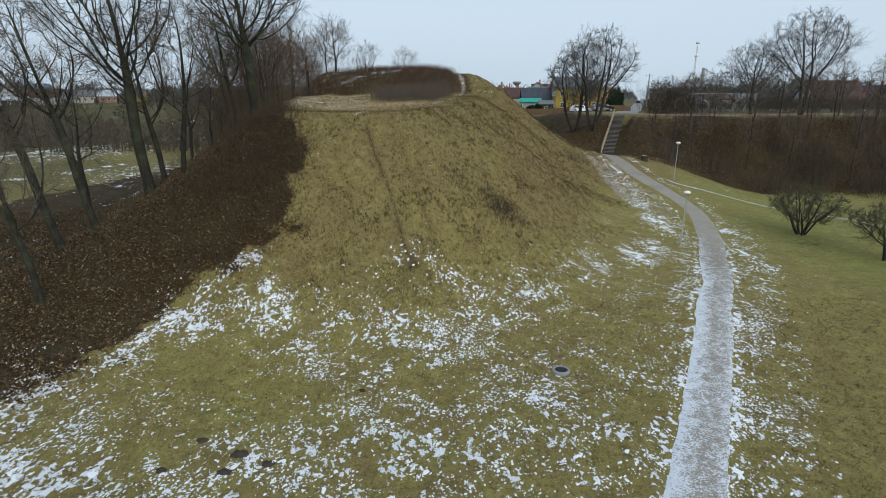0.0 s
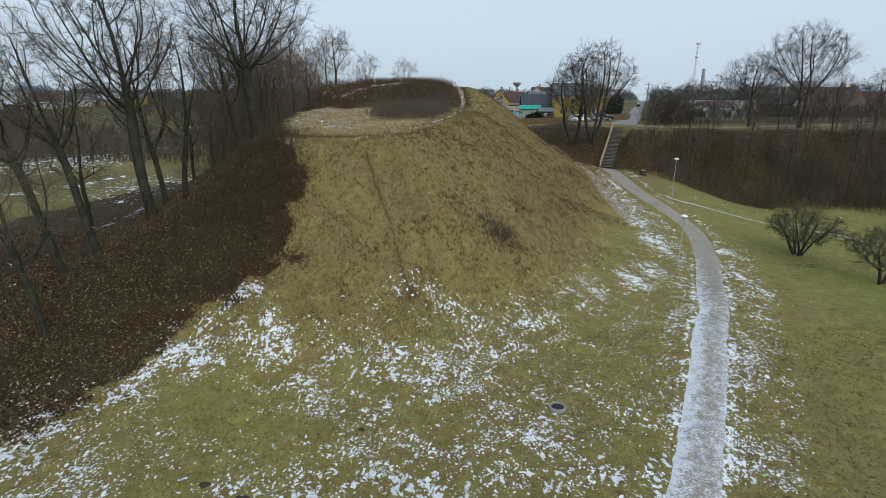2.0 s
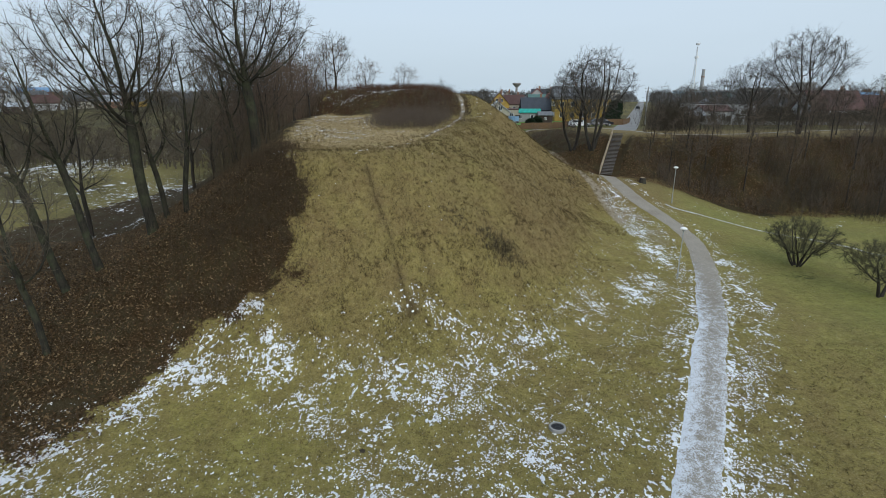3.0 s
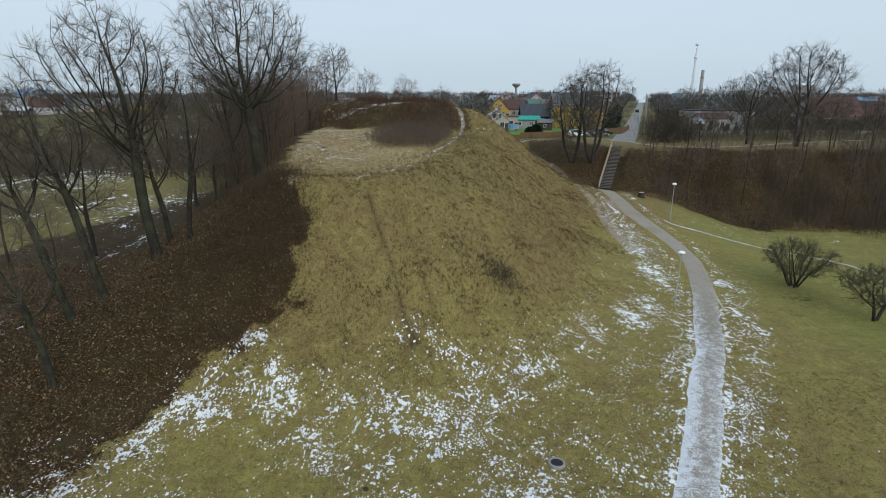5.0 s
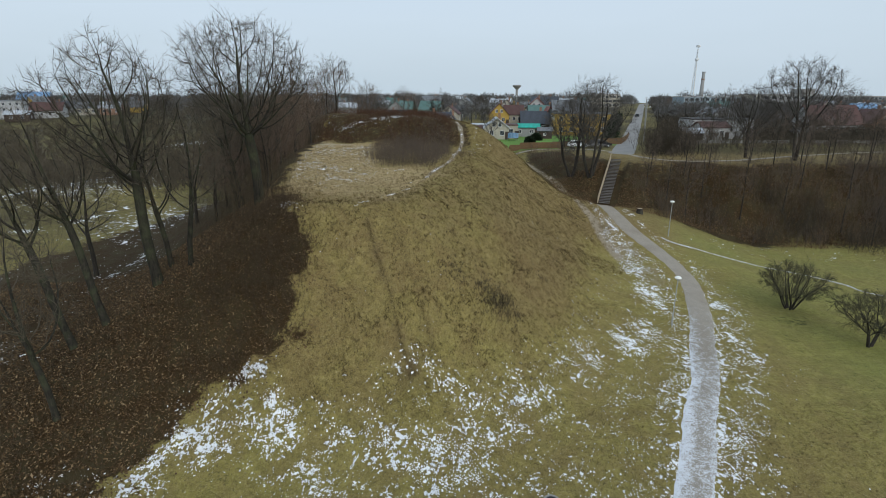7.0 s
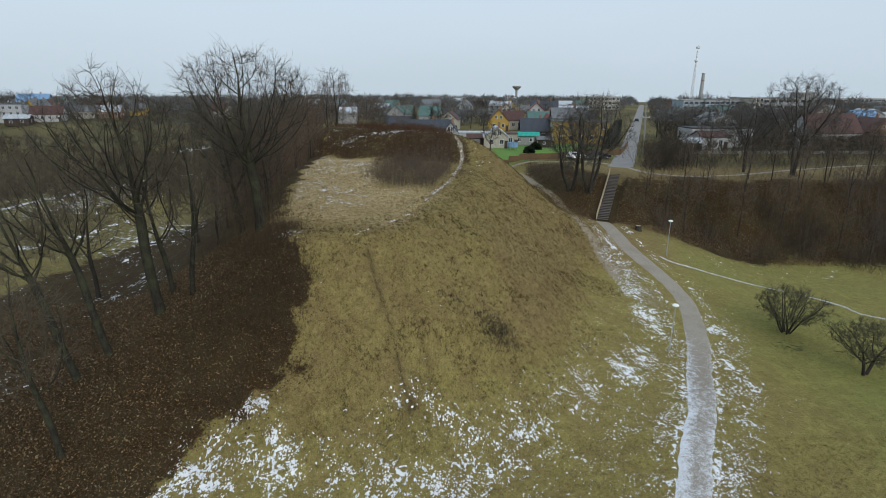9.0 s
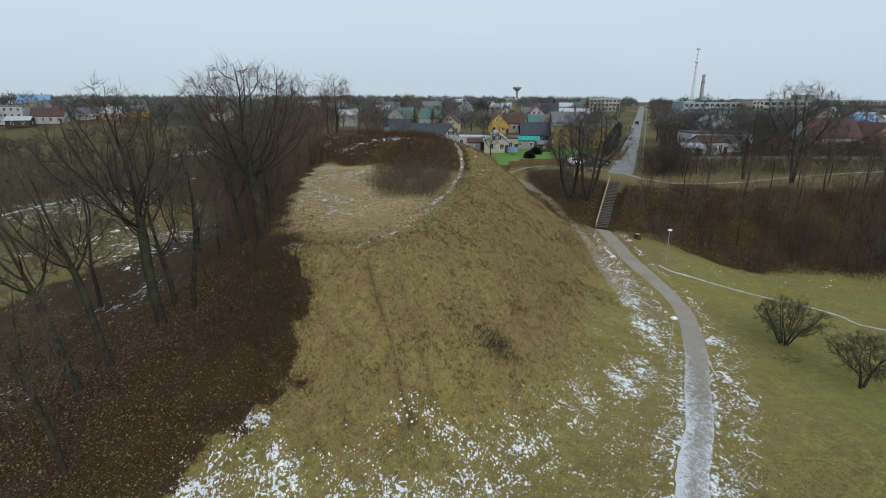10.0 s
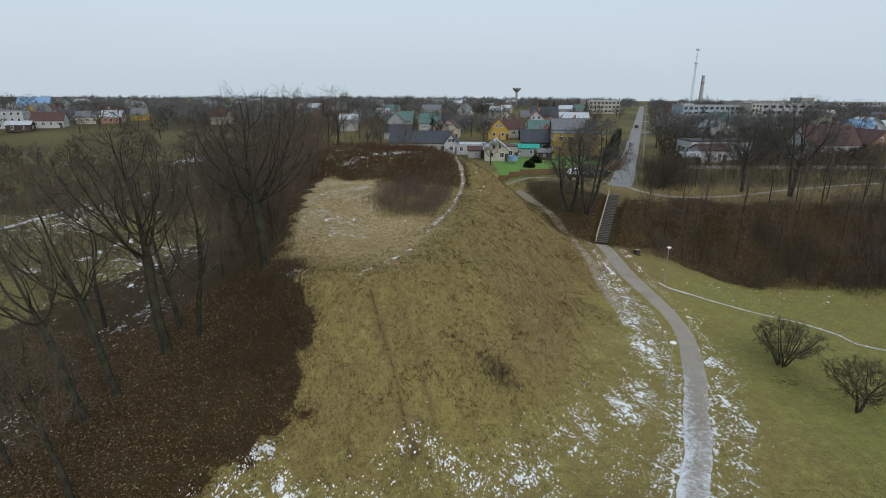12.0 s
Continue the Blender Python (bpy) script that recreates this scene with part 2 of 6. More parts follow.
STEEL = plain("galvanised_steel", (0.36, 0.37, 0.37), 0.5, 0.2, 3.0, 0.5, 0.6)
DARK = plain("black_iron", (0.022, 0.022, 0.024), 0.6, 0.3, 6.0)
WHITE = plain("white_paint", (0.72, 0.72, 0.70), 0.7, 0.15)
LAMPGLASS = plain("opal_glass", (0.80, 0.79, 0.75), 0.3, 0.08)
TIMBER = plain("bare_timber", (0.38, 0.30, 0.20), 0.8, 0.35, 4.0)
GLASS = Nodes("window_glass", 0.12, 0.5).done((0.035, 0.042, 0.050))
RUBBER = plain("tyre_rubber", (0.02, 0.02, 0.02), 0.8, 0.2)
GREY_R, BLUE_GREY_R = make_roof("grey_sheet_roof", (0.16, 0.165, 0.17)), make_roof("slate_blue_roof", (0.055, 0.062, 0.075))
RED_R, BROWN_R, PALE_R = make_roof("red_tile_roof", (0.22, 0.065, 0.045)), make_roof("brown_tile_roof", (0.095, 0.048, 0.040)), make_roof("pale_sheet_roof", (0.50, 0.53, 0.55))
GREEN_R, TEAL_R, BLUE_R = make_roof("green_sheet_roof", (0.095, 0.17, 0.15)), make_roof("turquoise_sheet_roof", (0.03, 0.36, 0.28)), make_roof("blue_sheet_roof", (0.20, 0.34, 0.52))
YELLOW = plain("yellow_render", (0.40, 0.265, 0.06), 0.85, 0.12)
CREAM, PLASTER, BRICKY = plain("cream_render", (0.38, 0.35, 0.28), 0.85, 0.2), plain("white_render", (0.40, 0.40, 0.39), 0.85, 0.18), plain("brown_brick", (0.26, 0.15, 0.10), 0.85, 0.25)
GREYWALL, PINK, DARKWOOD = plain("grey_render", (0.30, 0.30, 0.29), 0.85, 0.2), plain("salmon_render", (0.50, 0.24, 0.17), 0.85, 0.2), make_boards("dark_timber_boards", (0.075, 0.055, 0.045))
FENCE = make_boards("brown_fence_boards", (0.17, 0.105, 0.055))
BLUEBLOCK = plain("blue_grey_facade", (0.28, 0.34, 0.37), 0.7, 0.2)

# ---- the lie of the land ----
def sstep(a, b, v):
    q = np.clip((v - a) / (b - a), 0, 1)
    return q * q * (3 - 2 * q)


def line_dist(x, y, pts, closed=False):
    """Distance to a polyline, how far along it the nearest place lies, and the side (above zero: to its left)."""
    pts = [*pts, pts[0]] if closed else list(pts)
    best, along, side, run = np.full(np.shape(x), 1e9), np.zeros(np.shape(x)), np.zeros(np.shape(x)), 0.0
    for (ax, ay), (bx, by) in zip(pts, pts[1:]):
        ux, uy = bx - ax, by - ay
        n = math.hypot(ux, uy)
        q = np.clip(((x - ax) * ux + (y - ay) * uy) / (n * n), 0, 1)
        d = np.hypot(x - ax - q * ux, y - ay - q * uy)
        near = d < best
        best, along = np.where(near, d, best), np.where(near, run + q * n, along)
        side = np.where(near, ux * (y - ay) - uy * (x - ax), side)
        run += n
    return best, along, side


def inside(x, y, pts):
    odd = np.zeros(np.shape(x), bool)
    for (ax, ay), (bx, by) in zip(pts, [*pts[1:], pts[0]]):
        cross = ((ay > y) != (by > y)) & (x < (bx - ax) * (y - ay) / ((by - ay) or 1e-9) + ax)
        odd ^= cross
    return odd


def ripple(x, y, scale, seed=0.0):
    """Cheap smooth unevenness, about -1 to 1."""
    x, y = np.asarray(x) / scale + seed * 7.31, np.asarray(y) / scale - seed * 3.17
    return (np.sin(x * 1.0 + 1.7 * np.sin(y * 0.7 + 1.3)) + np.sin(y * 1.3 + 1.9 * np.sin(x * 0.6 + 0.4)) +
            0.6 * np.sin(1.7 * x + 2.3 * y + np.sin(2.1 * x)) + 0.4 * np.sin(3.1 * x - 2.7 * y + 1.1 * np.sin(2.9 * y))) / 2.6


CREST = [(-13.4, 45.6), (-4.0, 47.4), (1.2, 58.8), (3.2, 68), (4.6, 76), (4.6, 84), (2.5, 95), (-4, 100), (-20, 103), (-19.5, 78), (-15.5, 52)]
BANK = [(400, 76), (120, 83), (70, 87.5), (46, 87), (38, 89.5), (29, 90.5), (25.5, 100), (20, 116), (13, 128), (-30, 150), (-90, 230), (-220, 290), (-500, 330)]


STAIR, STAIR_Z = [(24.3, 80.4), (29.6, 92.9)], (5.3, 10.45)
STAIR_LEN = math.hypot(5.3, 12.5)


def land(x, y):
    x, y = np.asarray(x, float), np.asarray(y, float)
    # valley floor, climbing gently towards the stairs
    floor = -0.25 + 0.016 * np.clip(y - 16, 0, 30) + 5.6 * sstep(38, 88, y) * sstep(-8, 22, x) * (1 - 0.85 * sstep(27, 45, x)) - 0.55 * sstep(24, 30, x) * sstep(34, 44, y) * sstep(80, 66, y) + 1.9 * sstep(15, 35, y) * sstep(-14, -30, x)
    floor = floor + 1.0 * sstep(40, 120, y) * sstep(-20, -60, x) + 0.5 * sstep(26, 40, x) * sstep(60, 40, y) + 0.5 * sstep(6, 16, x) * sstep(60, 44, y) * sstep(24, 34, y) + 0.12 * ripple(x, y, 7)
    # bank up to the town
    d, _, side = line_dist(x, y, BANK)
    d = np.where(side > 0, d, -d)          # below zero: on the town's side
    width = 14 - 1 * sstep(29, 37, x) + 3 * sstep(60, 90, x) + 8 * sstep(20, 0, x) + 70 * sstep(-40, -140, x)
    rise = 1 - sstep(0, 1, np.clip((d + 1.0) / width, 0, 1) * (1.0 + 0.04 * ripple(x, y, 5)))
    town = 10.6 - 1.2 * sstep(110, 150, y) + 0.4 * sstep(180, 420, y) - 75 * sstep(430, 2700, np.hypot(x, y))
    base = floor + (town - floor) * rise
    # hill fort
    d, _, _ = line_dist(x, y, CREST, True)
    d = np.where(inside(x, y, CREST), 0, d)
    bent = y + 0.55 * (x + 4)
    top = 12.4 + 1.1 * sstep(50, 74, y) + (4.1 - 0.9 * sstep(-3, 4, x)) * sstep(80, 91.5, bent) + 0.10 * ripple(x, y, 4, 2) - 0.4 * np.exp(-((x + 9) / 7) ** 2 - ((y - 66) / 9) ** 2)
    slope = 0.80 - 0.10 * sstep(-16, -26, x)
    drop = slope * (np.sqrt(d * d + 2.4) - 1.55)
    shoulder = 1.4 * np.exp(-((x - 4.6) / 2.6) ** 2 - ((y - 51) / 5.0) ** 2) - 0.8 * np.exp(-((x - 2.4) / 3.0) ** 2 - ((y - 36) / 4.5) ** 2) + 1.3 * np.exp(-((x - 10.0) / 4.0) ** 2 - ((y - 50) / 8.0) ** 2) + 0.8 * np.exp(-((x - 11.0) / 3.5) ** 2 - ((y - 68) / 9.0) ** 2)
    hill = top - drop + shoulder + 0.07 * ripple(x, y, 2.3, 5) * sstep(1, 5, d) + 0.025 * ripple(x, y, 0.9, 3) + sstep(1, 4, d) * (0.02 * ripple(x, y, 0.45, 6) + 0.022 * sstep(2, 8, x) * np.sin(5.2 * drop + 1.5 * ripple(x, y, 2.5, 1)))
    k = 1.6
    # the cut in which the stairs lie
    d, along, _ = line_dist(x, y, STAIR)
    base = base + (STAIR_Z[0] + (STAIR_Z[1] - STAIR_Z[0]) * along / STAIR_LEN - 0.12 - base) * (1 - sstep(1.1, 2.6, d))
    m = np.maximum(hill, base)
    hollow = 1.0 * np.exp(-((x - 20.5) / 4) ** 2 - ((y - 63.5) / 4.5) ** 2) + 1.0 * np.exp(-((x - 17) / 3.2) ** 2 - ((y - 84) / 5.5) ** 2) + 0.8 * np.exp(-((x - 18) / 11) ** 4 - ((y - 120) / 10) ** 4)
    return m + k * np.log1p(np.exp(-np.abs(hill - base) / k)) - 0.12 * k - hollow


# ---- small builders ----
def mesh_of(name, verts, faces, mats=()):
    me = bpy.data.meshes.new(name)
    verts, faces = np.asarray(verts, float), np.asarray(faces, np.int32)
    k = faces.shape[1]
    me.vertices.add(len(verts))
    me.vertices.foreach_set("co", verts.ravel())
    me.loops.add(faces.size)
    me.loops.foreach_set("vertex_index", faces.ravel())
    me.polygons.add(len(faces))
    me.polygons.foreach_set("loop_start", np.arange(0, faces.size, k, dtype=np.int32))
    for m in mats:
        me.materials.append(m)
    me.update(calc_edges=True)
    me.validate()
    return me


def smooth(me):
    me.polygons.foreach_set("use_smooth", np.ones(len(me.polygons), bool))
    return me


def from_bm(name, bm, material):
    bmesh.ops.recalc_face_normals(bm, faces=bm.faces)
    me = bpy.data.meshes.new(name)
    bm.to_mesh(me)
    bm.free()
    me.materials.append(material)
    return me


def part(name, data, material, parent, label="", m=None):
    """One mesh object under a thing or a part; data is a bmesh or a finished mesh."""
    if isinstance(data, bmesh.types.BMesh):
        data = from_bm(name, data, material)
    ob = new(name, data)
    ob.parent = parent
    if m is not None:
        ob.matrix_basis = m
    return tagged(ob, label)


def thing(name, m, label, category, group="", kind=""):
    ob = new(name)
    ob.empty_display_size = 0.3
    ob.matrix_basis = m
    return tagged(ob, label, category, group, kind)


def box(bm, cx, cy, cz, sx, sy, sz, bevel=0.0, rz=0.0):
    """A box round a centre, its edges taken off by bevel."""
    made = bmesh.ops.create_cube(bm, size=1.0, matrix=pose(cx, cy, cz, 0, 0, rz) @ Matrix.Diagonal((sx, sy, sz, 1)))
    if bevel:
        edges = list({e for v in made["verts"] for e in v.link_edges})
        bmesh.ops.bevel(bm, geom=edges, offset=bevel, segments=1, affect="EDGES")
    return bm


def lathe(bm, rings, n=12, x=0.0, y=0.0):
    """Turned body from (radius, z) rings, closed at both ends."""
    loops = [[bm.verts.new((x + r * math.cos(2 * math.pi * i / n), y + r * math.sin(2 * math.pi * i / n), z)) for i in range(n)] for r, z in rings]
    for a, b in zip(loops, loops[1:]):
        for i in range(n):
            bm.faces.new((a[i], a[(i + 1) % n], b[(i + 1) % n], b[i]))
    bm.faces.new(loops[0][::-1])
    bm.faces.new(loops[-1])
    return bm


def rod(bm, a, b, r, n=6, r2=None):
    a, b = Vector(a), Vector(b)
    turn = (b - a).to_track_quat("Z", "Y").to_matrix().to_4x4()
    bmesh.ops.create_cone(bm, cap_ends=True, segments=n, radius1=r, radius2=r if r2 is None else r2, depth=(b - a).length, matrix=Matrix.Translation((a + b) / 2) @ turn)
    return bm


def z_at(x, y):
    return float(land(x, y))


def curve(pts, step=0.6):
    """A smooth line through the given places."""
    pts = [np.array(p, float) for p in pts]
    pts = [2 * pts[0] - pts[1], *pts, 2 * pts[-1] - pts[-2]]
    out = []
    for a, b, c, d in zip(pts, pts[1:], pts[2:], pts[3:]):
        for q in np.linspace(0, 1, max(2, int(np.linalg.norm(c - b) / step)), endpoint=False):
            out.append(0.5 * (2 * b + (c - a) * q + (2 * a - 5 * b + 4 * c - d) * q * q + (3 * b - a - 3 * c + d) * q ** 3))
    return np.array([*out, pts[-2]])


# ---- ground: one sheet to the horizon ----
PATH_LINE = [(-10, -14), (-2, -2), (5.2, 9), (9.4, 16.7), (12.7, 22.9), (15.65, 28.5), (17.5, 32.5), (20.0, 37.0), (22.0, 41.8), (24.94, 48.96), (26.98, 55.87), (27.07, 60.48), (26.14, 65.35), (24.74, 70.63), (24.11, 76.89), (24.03, 79.42)]
SIDE_LINE = [(28.62, 68.59), (30.02, 67.3), (34.05, 66.18), (38.27, 65.56), (43.79, 63.66), (46.96, 60.02), (49.26, 56.03), (66, 46), (80, 36)]
TRACK = [(21.55, 63.48), (20.68, 67.8), (20.53, 72.48), (19.95, 75.13), (19.19, 82.83), (19.04, 88.75), (18.19, 94.45), (17.14, 100.22), (15.5, 110)]
CREST_PATH = [(2.4, 94.0), (2.33, 88.32), (2.93, 84.66), (3.15, 80.86), (2.19, 75.44), (1.22, 68.21), (-0.94, 61.62), (-2.8, 53.74), (-4.26, 50.88), (-5.83, 48.18), (-7.36, 45.85)]
VALLEY_PATH = [(-90, 80), (-79.6, 96.9), (-78, 104), (-73.3, 114), (-71, 124), (-67, 134), (-50, 150)]
RUTS = [[(-6.2, 44.59), (-5.2, 42.0), (-4.0, 39.5), (-3.15, 37.02), (-2.55, 35.13), (-1.75, 33.97)], [(-4.4, 45.99), (-3.2, 42.8), (-1.7, 39.07), (-0.6, 36.22)]]
LITTER = [(-13.2, 46.99), (-11.6, 44.39), (-10.7, 41.0), (-10.8, 38.0), (-10.4, 35.5), (-11.0, 33.9), (-14.3, 33.0), (-15.8, 31.5), (-16.4, 29.0), (-17.8, 26.8), (-19.4, 23.4), (-21.0, 21.5), (-26, 18), (-46, 18), (-48, 60), (-34, 110), (-20, 112), (-19, 78), (-15.77, 51.89)]
SNOW = [(-2.0, 19.0, 11, 3.4, 0.76), (-2.0, 29.0, 8, 2.4, 0.76), (1.01, 33.29, 6, 2.5, 0.62), (-15.5, 17.5, 5, 2.6, 0.86), (-10.4, 29.6, 2.2, 2.0, 0.95), (-11.5, 31.4, 2.0, 1.0, 0.86), (-14.6, 29.0, 2.2, 2.2, 0.9), (-20.8, 21.0, 3.2, 1.5, 0.92), (-8.0, 27.2, 1.6, 1.2, 0.85), (-4.5, 27.9, 1.6, 1.0, 0.86), (-0.5, 29.21, 2.6, 1.1, 0.93), (3.51, 30.66, 2.4, 1.3, 0.88), (6.51, 34.05, 2.2, 2.0, 0.86), (9.48, 37.42, 2.0, 2.0, 0.72), (11.95, 40.33, 2, 2.5, 0.7),
        (15.89, 42.78, 1.4, 3.0, 0.93), (18.2, 45.99, 1.6, 3, 0.8), (21.4, 51.99, 1.7, 4.5, 0.92), (22.18, 59.96, 1.6, 4, 0.85), (22.35, 67.86, 1.5, 7, 0.82), (25.27, 43.12, 1.8, 5.0, 0.74), (28.0, 50.9, 1.6, 4, 0.66), (28.4, 37.26, 2.2, 2.5, 0.72), (-12.78, 80.96, 3.0, 4, 0.74), (-10.59, 57.74, 4, 5, 0.58), (-8, 92.6, 9, 1.0, 0.80), (-13.2, 45.89, 1.2, 1.0, 1.0), (-70, 108, 16, 22, 0.74), (-44, 82, 10, 16, 0.68), (-33, 54, 6, 9, 0.66), (-36, 38, 6, 6, 0.68), (-21.5, 25.5, 2.2, 2.2, 0.8), (-24.0, 23.0, 2.5, 2, 0.84)]
LANES = [[(-66, 66), (-59.2, 73.2), (-54.1, 81.5), (-52.4, 90.5)], [(-70, 131), (-64.9, 134.1), (-57.4, 133.8), (-50, 131)], [(-90, 168), (-83.6, 170.2), (-78.8, 173.2), (-70, 172)]]


def masks(x, y, z):
    """How far each cover holds at a place: snow, leaf litter, green turf, trodden soil, lawn."""
    meadow = sstep(33, 28, y + 0.25 * np.abs(x + 2)) * sstep(12, 8, x - 0.35 * (y - 20))
    snow = np.where(np.hypot(x, y) < 130, 0.40, 0.28) + 0.22 * meadow - 0.22 * sstep(1.5, 4.5, z) * sstep(14, 12, z)
    snow = snow + 0.12 * ripple(x, y, 2.6, 8) * meadow + 0.07 * ripple(x, y, 1.2, 3)
    snow = snow - 0.30 * np.exp(-((x + 12.5) / 4) ** 2 - ((y - 25) / 2.0) ** 2) - 0.25 * np.exp(-((x + 7.0) / 3.5) ** 2 - ((y - 23.2) / 1.3) ** 2)
    for cx, cy, rx, ry, a in SNOW:
        snow = np.maximum(snow, a * np.exp(-0.5 * (((x - cx) / rx) ** 2 + ((y - cy) / ry) ** 2)) + 0.10 * ripple(x, y, 1.7, cx))
    d, _, hand = line_dist(x, y, PATH_LINE)
    lawn_side = (hand < 0) & (y > 8)
    snow = np.where(lawn_side, snow - 0.30 * sstep(4.0, 7.0, d) * sstep(70, 62, y) + 0.20 * sstep(5.5, 3.0, d + 0.6 * ripple(x, y, 2.0, 4)) * sstep(58, 50, y), snow)
    snow = np.maximum(snow, 0.85 * np.exp(-((d - 1.3) / 0.45) ** 2) * sstep(60, 40, y))
    snow = np.maximum(snow, 0.6 * np.exp(-((d - 2.2) / 1.2) ** 2))
    d, _, _ = line_dist(x, y, [(-26, 18.0), (-20.3, 21.7), (-18.4, 24.1), (-16.5, 27.5), (-14.8, 30.6), (-13.0, 32.8), (-11.4, 33.2)])
    snow = np.maximum(snow, (0.90 + 0.20 * ripple(x, y, 1.3, 2) + 0.10 * ripple(x, y, 0.6, 5)) * np.exp(-(d / 1.1) ** 2))
    for lane in LANES:
        d, _, _ = line_dist(x, y, lane)
        snow = np.maximum(snow, 1.1 * np.exp(-(d / 0.9) ** 2))
    d, _, _ = line_dist(x, y, CREST_PATH)
    crest = np.exp(-(d / (0.30 + 0.18 * ripple(x, y, 0.8, 2))) ** 2) * sstep(-0.5, 0.5, ripple(x, y, 1.0, 6) + 0.5 * ripple(x, y, 3.1, 4) + 0.05 * (y - 55))
    snow = np.maximum(snow, 1.0 * crest)
    worn = 0.85 * np.exp(-(d / 0.32) ** 2) * sstep(56, 62, y) + 0.4 * crest
    rut = 0.9 * np.exp(-((x + 2.1) / 0.5) ** 2 - ((y - 34.2) / 1.2) ** 2)
    for r, wt in zip(RUTS, (1.0, 0.45)):
        d, _, _ = line_dist(x + 0.10 * ripple(x, y, 0.9), y, r)
        worn = np.maximum(worn, 0.10 * np.exp(-(d / 0.30) ** 2))
        rut = np.maximum(rut, 0.6 * wt * np.exp(-(d / 0.30) ** 2))
    d, _, _ = line_dist(x, y, TRACK)
    worn = np.maximum(worn, 0.85 * np.exp(-(d / 0.9) ** 2))
    worn = np.maximum(worn, (0.50 + 0.18 * ripple(x, y, 1.6, 3)) * np.exp(-((x - 22.8 + 0.02 * (y - 60)) / 2.2) ** 4 - ((y - 64) / 15) ** 4))
    d, _, _ = line_dist(x, y, BANK)
    _, _, side = line_dist(x, y, BANK)
    d = np.where(side > 0, d, -d)
    foot = 13 + 3 * sstep(60, 90, x)
    right = sstep(-3, 3, d + 1.5 * ripple(x, y, 2.2, 3)) * sstep(foot + 3, foot - 3, d + 2 * ripple(x, y, 3, 2)) * sstep(14, 20, x) * (0.92 + 0.25 * ripple(x, y, 3.4, 9))
    edge, _, _ = line_dist(x, y, LITTER, True)
    left = sstep(-1.3, 1.3, np.where(inside(x, y, LITTER), edge, -edge) + 1.1 * ripple(x, y, 1.1, 7) + 0.6 * ripple(x, y, 0.45, 2))
    litter = np.maximum(left, 0.95 * right)
    litter = np.maximum(litter, 0.46 * np.exp(-((x - 33.6) / 3.2) ** 2 - ((y - 48.3) / 2.2) ** 2))
    plateau = sstep(-0.5, 1.0, np.where(inside(x, y, CREST), 1, -1) * line_dist(x, y, CREST, True)[0])
    scrubby = sstep(1.5, 0.5, ((x + 3.2) / 5.8) ** 2 + ((y - 75) / 10.6) ** 2 + 0.3 * ripple(x, y, 1.5, 2) + 0.2 * ripple(x, y, 0.6, 4))
    back = sstep(80, 83, y + 0.55 * (x + 4) + 1.0 * ripple(x, y, 2.2, 3))
    open_top = plateau * (1 - scrubby) * sstep(1.0, -3.5, x - 0.12 * (y - 60) + 1.2 * ripple(x, y, 1.8, 2)) * (1 - back) * sstep(42, 56, y + 2.5 * ripple(x, y, 3, 1) + 0.35 * (x + 4))
    pale = np.clip(1.45 * open_top * (0.8 + 0.35 * ripple(x, y, 1.4, 5)), 0, 1)
    snow = np.where(plateau > 0.5, np.maximum(snow, (0.36 + 0.16 * sstep(58, 66, y) + 0.12 * ripple(x, y, 1.1, 4) + 0.14 * ripple(x, y, 3.0, 8)) * open_top), snow)
    litter = np.maximum(litter, plateau * np.maximum(0.38 * scrubby, 0.67 * back))
    snow = snow - 0.15 * plateau * back * sstep(91, 89, y) - 0.05 * sstep(100, 140, y) - 0.24 * left * sstep(0.8, 3.0, edge) * sstep(-30, -26, x) - 0.3 * right
    bankside = sstep(-9, -2, d) * sstep(foot + 3, foot - 2, d) * sstep(14, 20, x)
    high = sstep(2.0, 5.0, z)
    green = 0.62 - 0.42 * sstep(3, 10, x) * sstep(2, 5, z) * sstep(110, 100, y) - 0.30 * high * sstep(-25, -12, x) * sstep(110, 100, y) + 0.30 * sstep(28, 34, x) * sstep(70, 40, y) + 0.25 * np.exp(-((x + 9) / 6) ** 2 - ((y - 24) / 4) ** 2)
    rank = np.maximum(sstep(96, 108, y) * sstep(-1.5, 1.5, -d + 1.0), (0.85 - 0.35 * sstep(-40, -52, x)) * sstep(-28, -34, x) * (1 + 0.5 * ripple(x, y, 6, 4)))
    rank = (np.maximum(rank, 0.40 * bankside) * (0.75 + 0.35 * ripple(x, y, 9, 2)) + 0.5 * sstep(-46, -75, x)) * (1 - 0.30 * np.exp(-((x + 66) / 22) ** 2 - ((y - 105) / 26) ** 2))
    lawn = sstep(12.5, 13.5, x) * sstep(41, 39, x) * sstep(119.9, 120.4, y) * sstep(158, 155, y)
    lawn = np.maximum(lawn, 0.20 * sstep(24, 35, x + 1.2 * ripple(x, y, 2.4, 5)) * sstep(-1, 3, d - foot) * sstep(8, 20, y) * (0.8 + 0.4 * ripple(x, y, 3.0, 2)) * (d > 0))
    return dict(pale=pale, rut=rut * (0.55 + 0.45 * sstep(-0.6, 0.5, ripple(x, y, 1.4, 2))), rank=rank, snow=snow, litter=litter, green=green, worn=worn, lawn=lawn)


def spaced(lo, hi, step, reach):
    """Even steps between lo and hi, ever wider ones beyond."""
    mid, grow = list(np.arange(lo, hi, step)), [step]
    while sum(grow) < reach:
        grow.append(grow[-1] * 1.16)
    run = np.cumsum(grow)
    return np.array([*(lo - run[::-1]), *mid, *(mid[-1] + run)])


